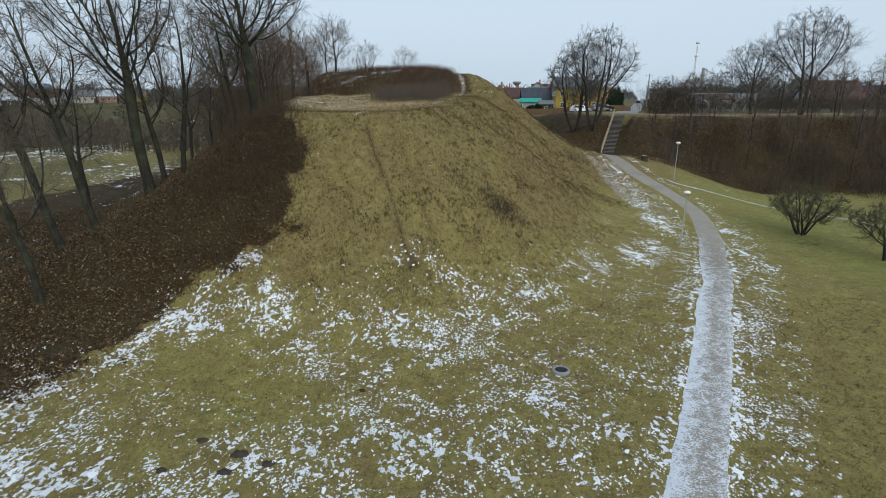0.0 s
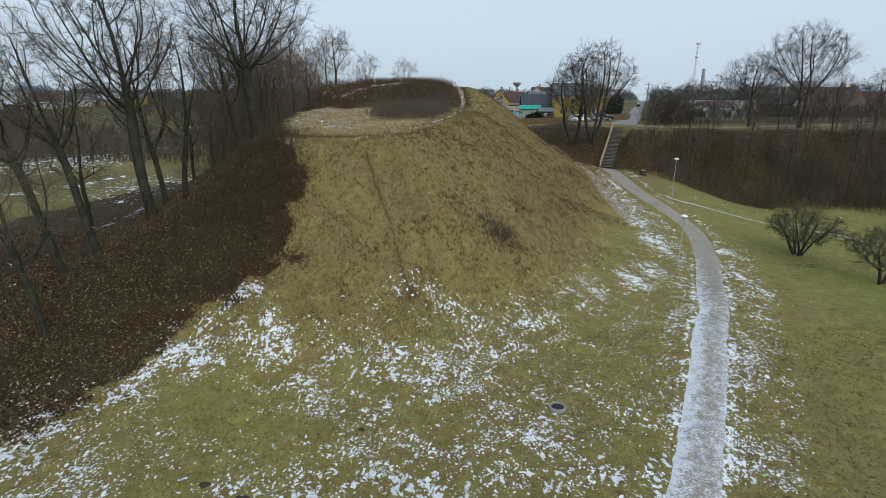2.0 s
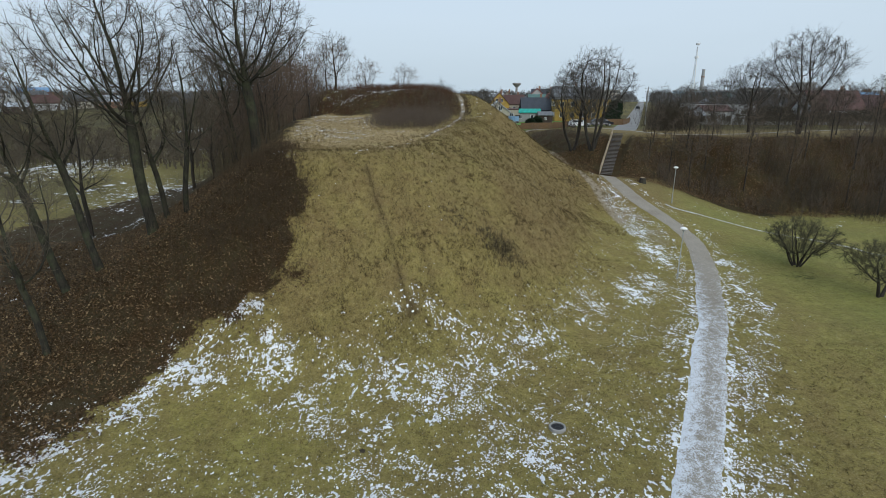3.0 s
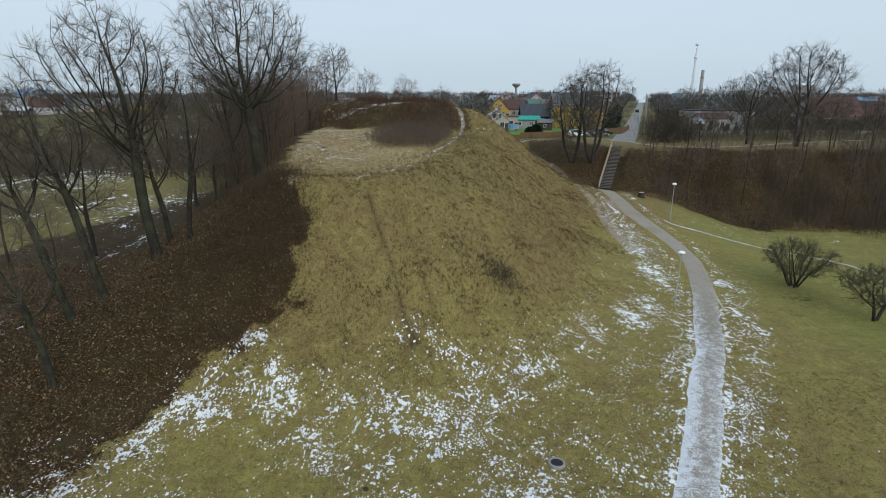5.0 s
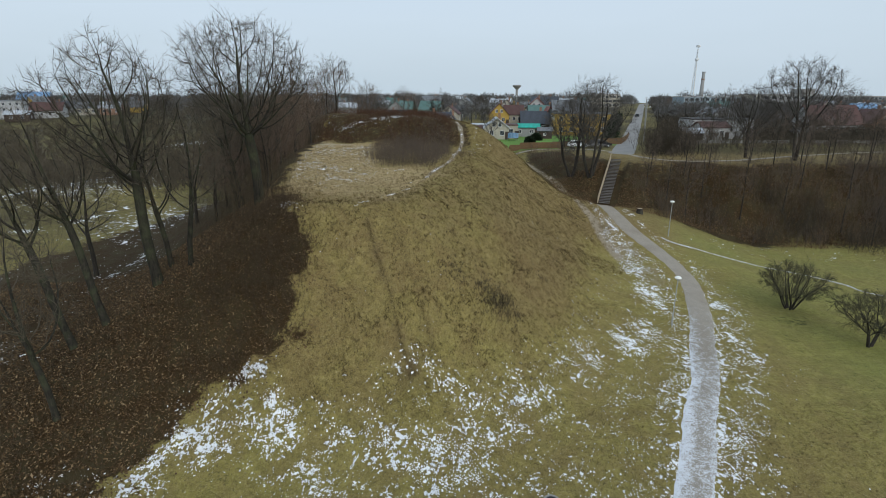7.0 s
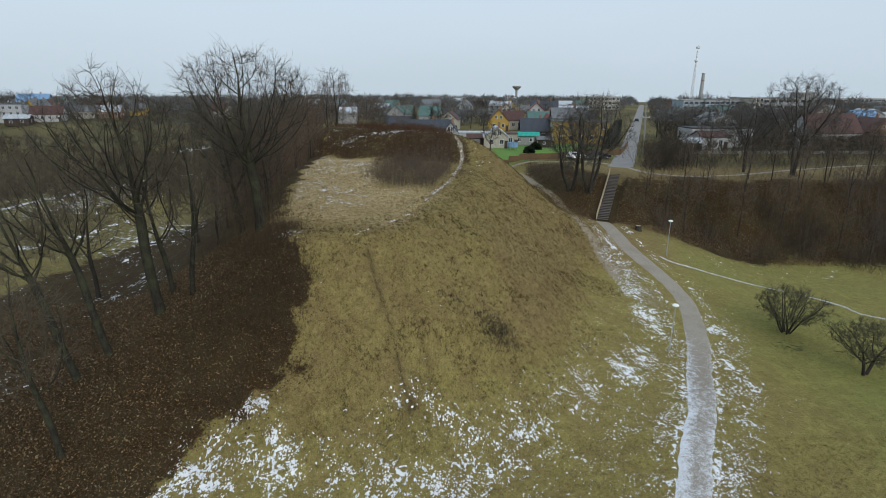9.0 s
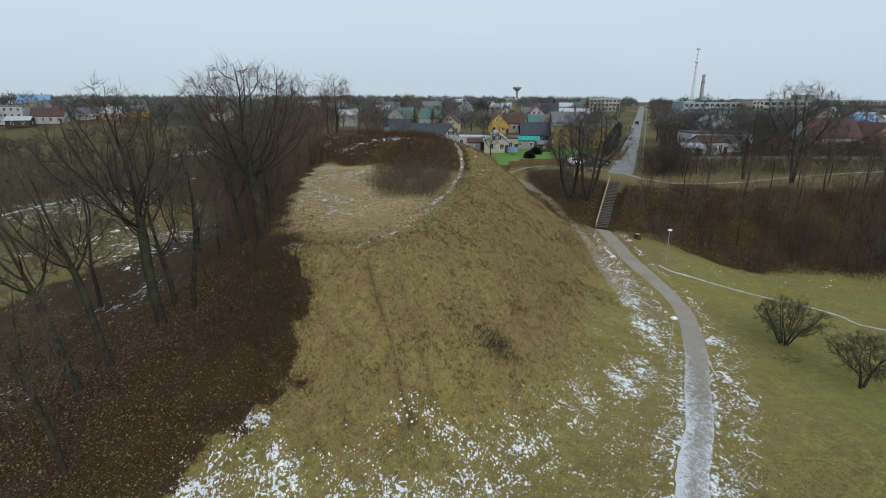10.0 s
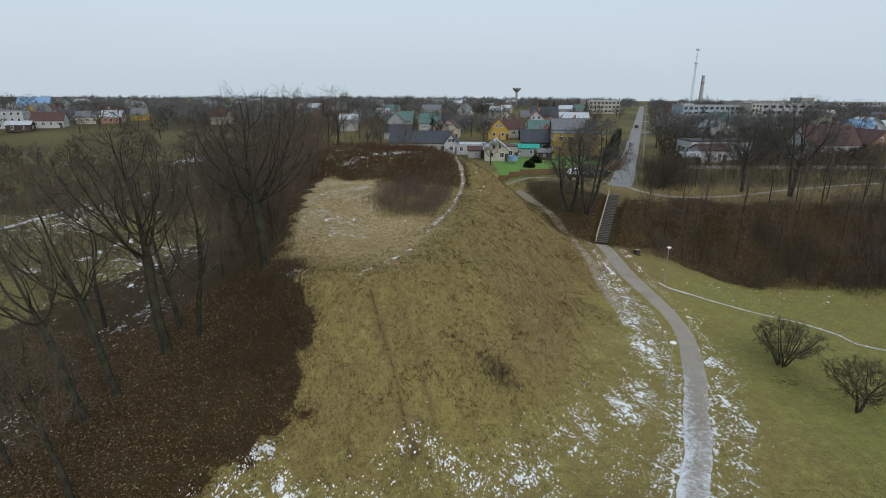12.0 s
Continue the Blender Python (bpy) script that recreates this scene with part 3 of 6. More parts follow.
gx, gy = spaced(-34, 50, 0.34, 3200), spaced(12, 100, 0.34, 3600)
GX, GY = np.meshgrid(gx, gy)
GX, GY = GX.ravel(), GY.ravel()
GZ = land(GX, GY)
ii = (np.arange(len(gy) - 1)[:, None] * len(gx) + np.arange(len(gx) - 1)[None]).ravel()
me = smooth(mesh_of("ground", np.stack([GX, GY, GZ], 1), np.stack([ii, ii + 1, ii + 1 + len(gx), ii + len(gx)], 1), [GROUND]))
for key, v in masks(GX, GY, GZ).items():
    me.attributes.new(key, "FLOAT", "POINT").data.foreach_set("value", v.astype(np.float32))
tagged(new("ground", me), "winter grass, leaf litter and patchy thin snow over hill and valley", "ground", kind="structure")


def ribbon(name, line, width, material, label, lift=0.05, frost=None, ragged=0.12, across=9, step=0.6):
    """A path or road laid along the ground, with uneven edges."""
    p = curve(line, step)
    t = np.gradient(p, axis=0)
    t /= np.linalg.norm(t, axis=1)[:, None]
    side = np.stack([t[:, 1], -t[:, 0]], 1)
    rows = np.linspace(-1, 1, across)
    wob = 1 + ragged * (ripple(p[:, 0] * 3, p[:, 1] * 3, 1.6, 4) + 0.8 * ripple(p[:, 0], p[:, 1], 3.7, 1))
    wob2 = 1 + ragged * (ripple(p[:, 0] * 3, p[:, 1] * 3, 1.3, 9) + 0.8 * ripple(p[:, 0], p[:, 1], 4.3, 3))
    half = np.where(rows[None] < 0, wob[:, None], wob2[:, None]) * width / 2
    xy = p[:, None] + side[:, None] * (rows[None] * half)[..., None]
    x, y = xy[..., 0].ravel(), xy[..., 1].ravel()
    z = land(x, y) + np.tile(lift * (1 - rows ** 4) + np.where(np.abs(rows) == 1, -0.06, 0), len(p))
    k = (np.arange(len(p) - 1)[:, None] * across + np.arange(across - 1)[None]).ravel()
    me = smooth(mesh_of(name, np.stack([x, y, z], 1), np.stack([k, k + 1, k + 1 + across, k + across], 1)[:, ::-1], [material]))
    if frost:
        f = frost(np.tile(rows, len(p)), y)
        me.attributes.new("frost", "FLOAT", "POINT").data.foreach_set("value", f.astype(np.float32))
    me.flip_normals() if me.polygons[0].normal.z < 0 else None
    return tagged(new(name, me), label, name.replace("_", " "), kind="structure")


ribbon("path", PATH_LINE, 2.35, GRAVEL, "pale gravel footpath with frost along its edges", 0.05,
       lambda r, y: np.where(r < 0, 0.42 * np.abs(r) ** 1.2, 0.28 * np.abs(r) ** 3) * sstep(62, 40, y) + 0.16 + 0.58 * sstep(66, 30, y), 0.07, 13, 0.22)
ribbon("side_path", SIDE_LINE, 0.48, GRAVEL, "narrow trodden path branching off over the grass", 0.04, lambda r, y: 0.80 + 0 * r, 0.40, 5, 0.3)
ribbon("valley_path", VALLEY_PATH, 2.0, GRAVEL, "distant pale path across the valley meadow", 0.06, lambda r, y: 0.9 + 0 * r, 0.2, 5)

# ---- trees and scrub ----
def grow(P, R, n, rng, lo=0.3, hi=1.0, ang=45.0, spread=12.0, length=0.6, fall=0.4, k=5, up=0.12, wig=0.12, thin=0.55, least=0.004):
    """n side branches from each of the branches P (N, K, 3) of radius R (N, K)."""
    N, K, _ = P.shape
    plen = np.linalg.norm(np.diff(P, axis=1), axis=2).sum(1)
    s = lo + (hi - lo) * (np.arange(n)[None] + rng.random((N, n))) / n
    f = np.clip(s * (K - 1), 0, K - 1.001)
    i = f.astype(int)
    w = (f - i)[..., None]
    rows = np.arange(N)[:, None]
    start = P[rows, i] * (1 - w) + P[rows, i + 1] * w
    r0 = (R[rows, i] * (1 - w[..., 0]) + R[rows, i + 1] * w[..., 0]) * thin
    t = P[rows, i + 1] - P[rows, i]
    t /= np.linalg.norm(t, axis=2, keepdims=True) + 1e-9
    ref = np.where(np.abs(t[..., 2:]) > 0.9, np.array([1.0, 0, 0]), np.array([0, 0, 1.0]))
    u = np.cross(t, ref)
    u /= np.linalg.norm(u, axis=2, keepdims=True) + 1e-9
    v = np.cross(t, u)
    az = (np.arange(n)[None] * 2.4 + rng.random((N, 1)) * 6.28 + rng.normal(0, 0.5, (N, n)))[..., None]
    a = np.radians(rng.normal(ang, spread, (N, n)))[..., None]
    d = t * np.cos(a) + (u * np.cos(az) + v * np.sin(az)) * np.sin(a)
    ln = length * plen[:, None] * (1 - fall * s) * rng.uniform(0.75, 1.2, (N, n))
    M = N * n
    d, start, ln, r0 = d.reshape(M, 3), start.reshape(M, 3), ln.reshape(M), np.maximum(r0.reshape(M), least)
    out = [start]
    for j in range(k - 1):
        d = d + rng.normal(0, wig, (M, 3)) + np.array([0, 0, up])
        d /= np.linalg.norm(d, axis=1)[:, None]
        out.append(out[-1] + d * (ln / (k - 1))[:, None])
    taper = np.linspace(1, 0.25, k)[None]
    return np.stack(out, 1), np.maximum(r0[:, None] * taper, least * 0.6)


def tubes(P, R, sides):
    N, K, _ = P.shape
    t = P[:, -1] - P[:, 0]
    t /= np.linalg.norm(t, axis=1)[:, None] + 1e-9
    ref = np.where(np.abs(t[:, 2:]) > 0.9, np.array([1.0, 0, 0]), np.array([0, 0, 1.0]))
    u = np.cross(t, ref)
    u /= np.linalg.norm(u, axis=1)[:, None] + 1e-9
    v = np.cross(t, u)
    a = np.arange(sides) * 2 * math.pi / sides
    ring = u[:, None] * np.cos(a)[None, :, None] + v[:, None] * np.sin(a)[None, :, None]
    V = P[:, :, None] + ring[:, None] * R[:, :, None, None]
    b = (np.arange(N)[:, None, None] * K + np.arange(K - 1)[None, :, None]) * sides
    s = np.arange(sides)[None, None]
    s2 = (s + 1) % sides
    F = np.stack([b + s, b + s2, b + sides + s2, b + sides + s], -1).reshape(-1, 4)
    return V.reshape(-1, 3), F


def bundle(name, sets, material):
    Vs, Fs, base = [], [], 0
    for P, R, sides in sets:
        V, F = tubes(P, R, sides)
        Vs.append(V)
        Fs.append(F + base)
        base += len(V)
    return smooth(mesh_of(name, np.concatenate(Vs), np.concatenate(Fs), [material]))


def stem(height, r, rng, lean=0.08, k=8, wig=0.05, base=(0, 0, 0)):
    d = np.array([rng.normal(0, lean), rng.normal(0, lean), 1.0])
    p, out = np.array(base, float) - np.array([0, 0, 0.4]), []
    for j in range(k):
        out.append(p.copy())
        d = d + np.append(rng.normal(0, wig, 2), 0.05)
        d /= np.linalg.norm(d)
        p = p + d * (height + 0.4) / (k - 1)
    R = r * np.linspace(1, 0.42, k)
    R[0] *= 1.35
    return np.array(out)[None], R[None]


def colonise(seed, height, wide, lean, clear, count, step, forks, peak, inner):
    """A skeleton that reaches into a rounded crown: its nodes, their parents, and how many tips each one carries."""
    g = np.random.default_rng(seed)
    lo, slant = clear * height, np.array(lean)
    d = g.normal(size=(count, 3))
    d /= np.linalg.norm(d, axis=1)[:, None]
    far = inner + (1 - inner) * g.random(count) ** 0.5
    q = 0.5 + 0.5 * d[:, 2] * far
    round_ = np.where(q > peak, 1.0, 0.5 + 0.5 * q / peak) * (1 + 0.14 * np.sin(3 * np.arctan2(d[:, 1], d[:, 0]) + seed) + 0.10 * np.sin(9 * q + seed))
    aim = np.column_stack([d[:, :2] * (far * round_ * wide / 2)[:, None], lo + (height - lo) * q])
    aim[:, :2] += aim[:, 2:] * slant
    P, par, way = [], [], []
    for f in range(forks):
        a, last = 6.283 * f / forks + g.random(), -1
        top = lo * (1.12 if forks == 1 else g.uniform(0.75, 1.05))
        n = max(3, int(top / step))
        out = 0.0 if forks == 1 else wide * g.uniform(0.07, 0.13)
        for j in range(n + 1):
            q = j / n
            bend = 0.010 * height * q * np.array([math.sin(4.6 * q + seed), math.cos(3.4 * q + seed)])
            xy = slant * q * top + bend + out * (0.12 + q) * np.array([math.cos(a), math.sin(a)])
            P.append(np.array([xy[0], xy[1], -0.4 + q * (top + 0.4)]))
            par.append(last)
            way.append(np.array([0, 0, 1.0]) if last < 0 else P[-1] - P[last])
            last = len(P) - 1
    near = np.argmin(((aim[:, None] - np.array(P)[None]) ** 2).sum(2), 1)
    dist = np.sqrt(((aim - np.array(P)[near]) ** 2).sum(1))
    alive, kids = np.ones(count, bool), [0] * len(P)
    for _ in range(150):
        if alive.sum() < 0.03 * count:
            break
        idx = np.flatnonzero(alive)
        own = near[idx]
        to = aim[idx] - np.array(P)[own]
        to /= np.linalg.norm(to, axis=1)[:, None] + 1e-9
        who, inv = np.unique(own, return_inverse=True)
        pull = np.zeros((len(who), 3))
        np.add.at(pull, inv, to)
        pull /= np.linalg.norm(pull, axis=1)[:, None] + 1e-9
        first = len(P)
        for u, dv in zip(who, pull):
            if kids[u] >= 3:
                mine = idx[own == u]
                alive[mine] &= g.random(len(mine)) > 0.3
                continue
            v = dv + 0.6 * way[u] / (np.linalg.norm(way[u]) + 1e-9) + np.array([0, 0, 0.08]) + g.normal(0, 0.10, 3)
            v *= step / np.linalg.norm(v)
            P.append(P[u] + v)
            par.append(int(u))
            way.append(v)
            kids.append(0)
            kids[u] += 1
        if len(P) == first:
            continue
        dd = np.sqrt(((aim[idx][:, None] - np.array(P[first:])[None]) ** 2).sum(2))
        j = dd.argmin(1)
        least = dd[np.arange(len(idx)), j]
        ok = least < dist[idx]
        near[idx[ok]], dist[idx[ok]] = first + j[ok], least[ok]
        alive[idx[dist[idx] < 1.15 * step]] = False
    par = np.array(par)
    tips = (np.bincount(par[par >= 0], minlength=len(P)) == 0).astype(float)
    for i in range(len(P) - 1, -1, -1):
        if par[i] >= 0:
            tips[par[i]] += tips[i]
    return np.array(P), par, tips


def branches(P, par, tips, r, least):
    """The skeleton as branches: points and radii of each, the branch it springs from, and its tips."""
    kids = [[] for _ in P]
    for i, p in enumerate(par):
        if p >= 0:
            kids[p].append(i)
    rad = np.maximum(r * (tips / tips[par < 0].max()) ** 0.56, least)
    todo, out = [(i, -1) for i in np.flatnonzero(par < 0)], []
    while todo:
        i, mother = todo.pop()
        run = [i] if par[i] < 0 else [par[i], i]
        me = len(out)
        out.append(None)
        while kids[i]:
            order = sorted(kids[i], key=lambda k: -tips[k])
            todo += [(k, me) for k in order[1:]]
            i = order[0]
            run.append(i)
        p, w = P[run].copy(), rad[run].copy()
        if par[run[0]] >= 0 or mother >= 0:
            w[0] = w[1]
        for _ in range(2):
            p[1:-1] = 0.5 * p[1:-1] + 0.25 * (p[:-2] + p[2:])
        k = 3 if len(run) < 5 else (6 if len(run) < 14 else 14)
        f = np.linspace(0, len(run) - 1, k)
        at = np.arange(len(run))
        out[me] = (np.stack([np.interp(f, at, p[:, c]) for c in range(3)], 1), np.interp(f, at, w), mother, tips[run[1] if len(run) > 1 else run[0]])
    return out


def gather(chosen, sides):
    """Branches of equal length put together, ready for bundle()."""
    sets = []
    for k in (3, 6, 14):
        same = [c for c in chosen if len(c[0]) == k]
        if same:
            sets.append((np.stack([c[0] for c in same]), np.stack([c[1] for c in same]), sides))
    return sets


def tree(name, seed, height, r, label, bark=None, twig=None, wide=8.0, lean=(0.0, 0.0), clear=0.4, count=900, step=0.45, forks=1, peak=0.5, inner=0.35, group="bare trees", twigs=(6, 3), reach=1.0, least=0.007, bole=9):
    """A leafless broadleaf tree: trunk, limbs that divide again and again, and a rounded crown of fine twigs."""
    bark, twig = bark or BARK, twig or TWIGS
    rng = np.random.default_rng(seed)
    all_ = branches(*colonise(seed, height, wide, lean, clear, count, step, forks, peak, inner), r, least * 1.6)
    ob = thing(name, Matrix(), label, "tree", group)
    limb_of, limbs, rest = {}, {}, []
    for i, c in enumerate(all_):
        if c[2] < 0:
            c[1][0] *= 1.3
            part("trunk", bundle("trunk", gather([c], bole), bark), bark, ob)
            limb_of[i] = None
        elif limb_of[c[2]] is None and c[3] >= 8:
            limb_of[i] = i
            limbs[i] = [c]
        else:
            limb_of[i] = limb_of[c[2]] if limb_of[c[2]] is not None else -1
            (limbs[limb_of[i]] if limb_of[i] >= 0 and c[3] >= 3 else rest).append(c)
    for own in limbs.values():
        part("limb", bundle("limb", gather(own, 5), bark), bark, ob)
    sets = gather(rest, 3)
    fine = []
    for P, R, _ in gather([c for c in all_ if c[3] < 14], 3):
        size = step * 2.4 * reach
        plen = np.linalg.norm(np.diff(P, axis=1), axis=2).sum(1)
        n = twigs[0] if P.shape[1] < 14 else 3 * twigs[0]
        tp, tr = grow(P, np.minimum(R, 3 * least), n, rng, 0.15, 1.0, 38, 12, size / plen.mean(), 0.25, 3, 0.08, 0.12, 0.9, least)
        fine.append((tp, tr, 3))
        if twigs[1]:
            fine.append((*grow(tp, tr, twigs[1], rng, 0.2, 1.0, 36, 12, 0.5, 0.3, 2, 0.06, 0.10, 0.9, 0.8 * least), 3))
    part("crown", bundle("crown", sets + fine, twig), twig, ob, "fine bare twigs")
    return ob


def plant(ob, x, y, scale=1.0, turn=0.0, sink=0.0, dz=None):
    ob.matrix_basis = pose(x, y, (z_at(x, y) if dz is None else dz) - sink, 0, 0, turn) @ Matrix.Scale(scale, 4)
    return ob


def again(ob, x, y, scale=1.0, turn=0.0):
    return copy_thing(ob, pose(x, y, z_at(x, y), 0, 0, turn) @ Matrix.Scale(scale, 4))


def scrub(name, spots, seed, label, material, height=(1.0, 2.2), stems=5, twigs=7, spreadout=0.5, r=0.012, lean=0.25, category="brushwood", sides=3):
    """Thin many-stemmed brush over the given spots, one sheet of it."""
    rng = np.random.default_rng(seed)
    spots = np.repeat(np.asarray(spots, float), stems, axis=0)
    M = len(spots)
    xy = spots[:, :2] + rng.normal(0, spreadout, (M, 2))
    p = np.stack([xy[:, 0], xy[:, 1], land(xy[:, 0], xy[:, 1]) - 0.05], 1)
    scale = spots[:, 2] if spots.shape[1] > 2 else np.ones(M)
    h = rng.uniform(*height, M) * scale
    d = np.stack([rng.normal(0, lean, M), rng.normal(0, lean, M), np.ones(M)], 1)
    pts = [p]
    for j in range(2):
        d = d + np.concatenate([rng.normal(0, 0.12, (M, 2)), np.full((M, 1), 0.1)], 1)
        d /= np.linalg.norm(d, axis=1)[:, None]
        pts.append(pts[-1] + d * (h / 2)[:, None])
    P, R = np.stack(pts, 1), r * np.sqrt(scale)[:, None] * np.linspace(1, 0.35, 3)[None] * np.ones((M, 1))
    sets = [(P, R, sides)]
    if twigs:
        sets.append((*grow(P, R, twigs, rng, 0.25, 1.0, 35, 12, 0.45, 0.4, 2, 0.08, 0.12, 0.7, r * 0.5), 3))
    return tagged(new(name, bundle(name, sets, material)), label, category, kind="stuff")


def spread(n, box_, keep, seed):
    """About n random spots of a box that keep(x, y) accepts."""
    rng = np.random.default_rng(seed)
    x, y = rng.uniform(box_[0], box_[1], n), rng.uniform(box_[2], box_[3], n)
    ok = keep(x, y)
    return np.stack([x[ok], y[ok]], 1)


# tall trees on the shaded flank of the hill
TALL = "tall leafless tree with dark furrowed trunk on a leaf-strewn slope"
FLANK = "trees on the hill flank"
lime = tree("tree", 3, 19.6, 0.40, TALL, wide=10.0, lean=(-0.10, 0.0), clear=0.40, count=1300, group=FLANK)
plant(lime, -23.3, 43.0)
oak = tree("tree", 12, 16.0, 0.42, "broad leafless tree with forked limbs at the hill's edge", wide=12.0, lean=(-0.05, 0.0), clear=0.34, count=1700, peak=0.45, group=FLANK)
plant(oak, -16.5, 49.3)
ash = tree("tree", 23, 16.5, 0.27, "slender leafless tree with mossy leaning trunk", BARK, TWIGS_HAZE, wide=7.5, lean=(-0.24, 0.02), clear=0.44, count=520, group=FLANK)
plant(ash, -25.8, 39.4)
thin_tree = tree("tree", 31, 13.0, 0.19, "thin young leafless tree on the leafy slope", BARK, TWIGS_HAZE, wide=6.0, lean=(-0.12, 0.0), clear=0.30, count=420, peak=0.35, group=FLANK)
plant(thin_tree, -24.0, 30.2)
for src, x, y, s, a in [(ash, -27.2, 37.4, 1.0, 15), (thin_tree, -20.6, 43.2, 1.05, 160), (thin_tree, -23.7, 46.3, 1.15, 40), (thin_tree, -35.5, 40.0, 0.8, 75),
                        (ash, -22.5, 60.0, 0.75, -20), (thin_tree, -30.5, 33.5, 0.8, 30), (thin_tree, -19.8, 54.0, 1.0, 30), (ash, -22.8, 69.0, 0.72, 35)]:
    again(src, x, y, s, a)
# dense young trees along the hill's edge
young = tree("tree", 71, 9.0, 0.12, "young dense-twigged tree at the edge of the hill", BARK_DARK, TWIGS_RED, wide=5.5, lean=(-0.04, 0.0), clear=0.14, count=420, step=0.4, peak=0.45, group="young trees at the hill's edge", twigs=(6, 3))
plant(young, -18.0, 57.0)
for x, y, s, a in [(-19.6, 52.6, 0.75, 30), (-18.8, 61.0, 1.0, 60), (-20.6, 64.5, 1.1, 110), (-20.2, 69.5, 0.95, 160), (-21.6, 74.5, 1.1, 210), (-21.0, 80.0, 1.0, 260), (-22.2, 85.5, 1.15, 310), (-21.2, 91.0, 1.0, 20), (-22.6, 96.5, 1.1, 75), (-20.4, 101.5, 1.0, 130),
                   (-23.4, 56.0, 0.9, 185), (-24.6, 62.0, 1.0, 240), (-25.2, 70.5, 1.1, 295), (-25.6, 79.0, 1.05, 345), (-26.2, 88.5, 1.15, 50), (-14.0, 106.0, 0.9, 95), (-7.0, 105.0, 0.8, 145)]:
    again(young, x, y, s, a)
# the wood behind them, on the valley floor and along the hill
wood = tree("tree", 37, 13.5, 0.22, "bare tree in the thin wood below the hill", BARK_DARK, TWIGS_HAZE, wide=8.0, clear=0.25, count=500, step=0.55, group="valley wood", twigs=(5, 2), least=0.012)
plant(wood, -37.0, 56.0, 1.0, 0)
for x, y, s, a in [(-30, 66, 0.9, 170), (-29, 76, 1.05, 210), (-34, 82, 0.85, 250), (-28, 86, 1.1, 300), (-26.5, 94, 1.05, 20), (-31, 96, 1.0, 60), (-27, 103, 1.1, 100),
                   (-20, 108, 1.0, 140), (-38, 104, 0.9, 190), (-36, 118, 1.0, 230), (-27, 114, 1.05, 280), (-46, 124, 0.9, 330), (-20, 122, 1.0, 15), (-50, 138, 0.9, 120), (-38, 134, 1.0, 160),
                   (-14, 118, 0.9, 80), (-44, 112, 0.8, 40), (-70, 152, 0.8, 265), (-34, 146, 1.0, 325), (-26, 130, 1.0, 200), (-58, 150, 0.8, 90)]:
    again(wood, x, y, s, a)

# trees by the stairs and along the bank
stair_tree = tree("tree", 41, 15.5, 0.24, "leafless tree with several stems beside the stairs", BARK_DARK, TWIGS_GREY, wide=11.0, clear=0.22, count=1000, step=0.5, forks=3, peak=0.55, group="trees by the stairs", twigs=(7, 4), least=0.009)
plant(stair_tree, 24.0, 87.6, 1.0, 0)
again(stair_tree, 21.6, 90.9, 0.9, 140)
bank_tree = tree("tree", 47, 16.8, 0.30, "broad leafless tree at the top of the bank", BARK_DARK, TWIGS_GREY, wide=13.5, clear=0.24, count=1200, step=0.5, forks=2, peak=0.6, group="trees on the bank", twigs=(7, 3), least=0.009)
plant(bank_tree, 59.0, 92.0, 1.0, 40)
again(bank_tree, 53.0, 96.0, 0.75, 200)
sapling = tree("tree", 59, 8.0, 0.08, "thin leafless sapling on the leafy bank", BARK_DARK, TWIGS_MAUVE, wide=3.6, clear=0.22, count=170, step=0.4, peak=0.4, group="saplings on the bank", twigs=(5, 2), least=0.010, bole=6)
plant(sapling, 34.5, 82.5, 1.0, 0)
for x, y, s, a in [(31.8, 84.0, 0.8, 50), (36.5, 80.0, 1.1, 100), (40.0, 83.0, 1.0, 150), (44.5, 79.5, 1.15, 200), (47.0, 84.0, 0.9, 250), (51.0, 80.0, 1.1, 300), (55.0, 83.0, 1.2, 350), (58.5, 77.5, 1.0, 30), (62.0, 82.0, 1.2, 80),
                   (66.0, 79.0, 1.1, 130), (70.0, 83.0, 1.2, 180), (64.0, 90.0, 1.1, 230), (72.0, 92.0, 1.2, 280), (43.0, 97.5, 0.9, 20), (41.0, 101.0, 0.85, 70), (47.0, 101.0, 1.0, 120), (78.0, 84.0, 1.2, 170), (85.0, 90.0, 1.2, 220), (57.0, 87.0, 1.1, 15), (61.0, 74.5, 0.9, 45), (68.0, 75.0, 1.1, 75), (74.0, 79.0, 1.2, 105), (80.0, 77.0, 1.2, 135), (67.0, 86.0, 1.3, 165), (76.0, 88.0, 1.2, 195), (90.0, 84.0, 1.3, 225), (49.5, 88.0, 0.9, 255),
                   (33.5, 87.5, 0.8, 285), (38.5, 86.5, 0.95, 315), (42.5, 87.0, 0.9, 345), (53.0, 87.5, 1.1, 25), (60.5, 86.0, 1.2, 55), (65.0, 74.0, 1.0, 85), (72.5, 75.0, 1.2, 115), (71.0, 87.5, 1.3, 145), (83.0, 83.0, 1.4, 175), (95.0, 80.0, 1.4, 205)]:
    again(sapling, x, y, s, a)

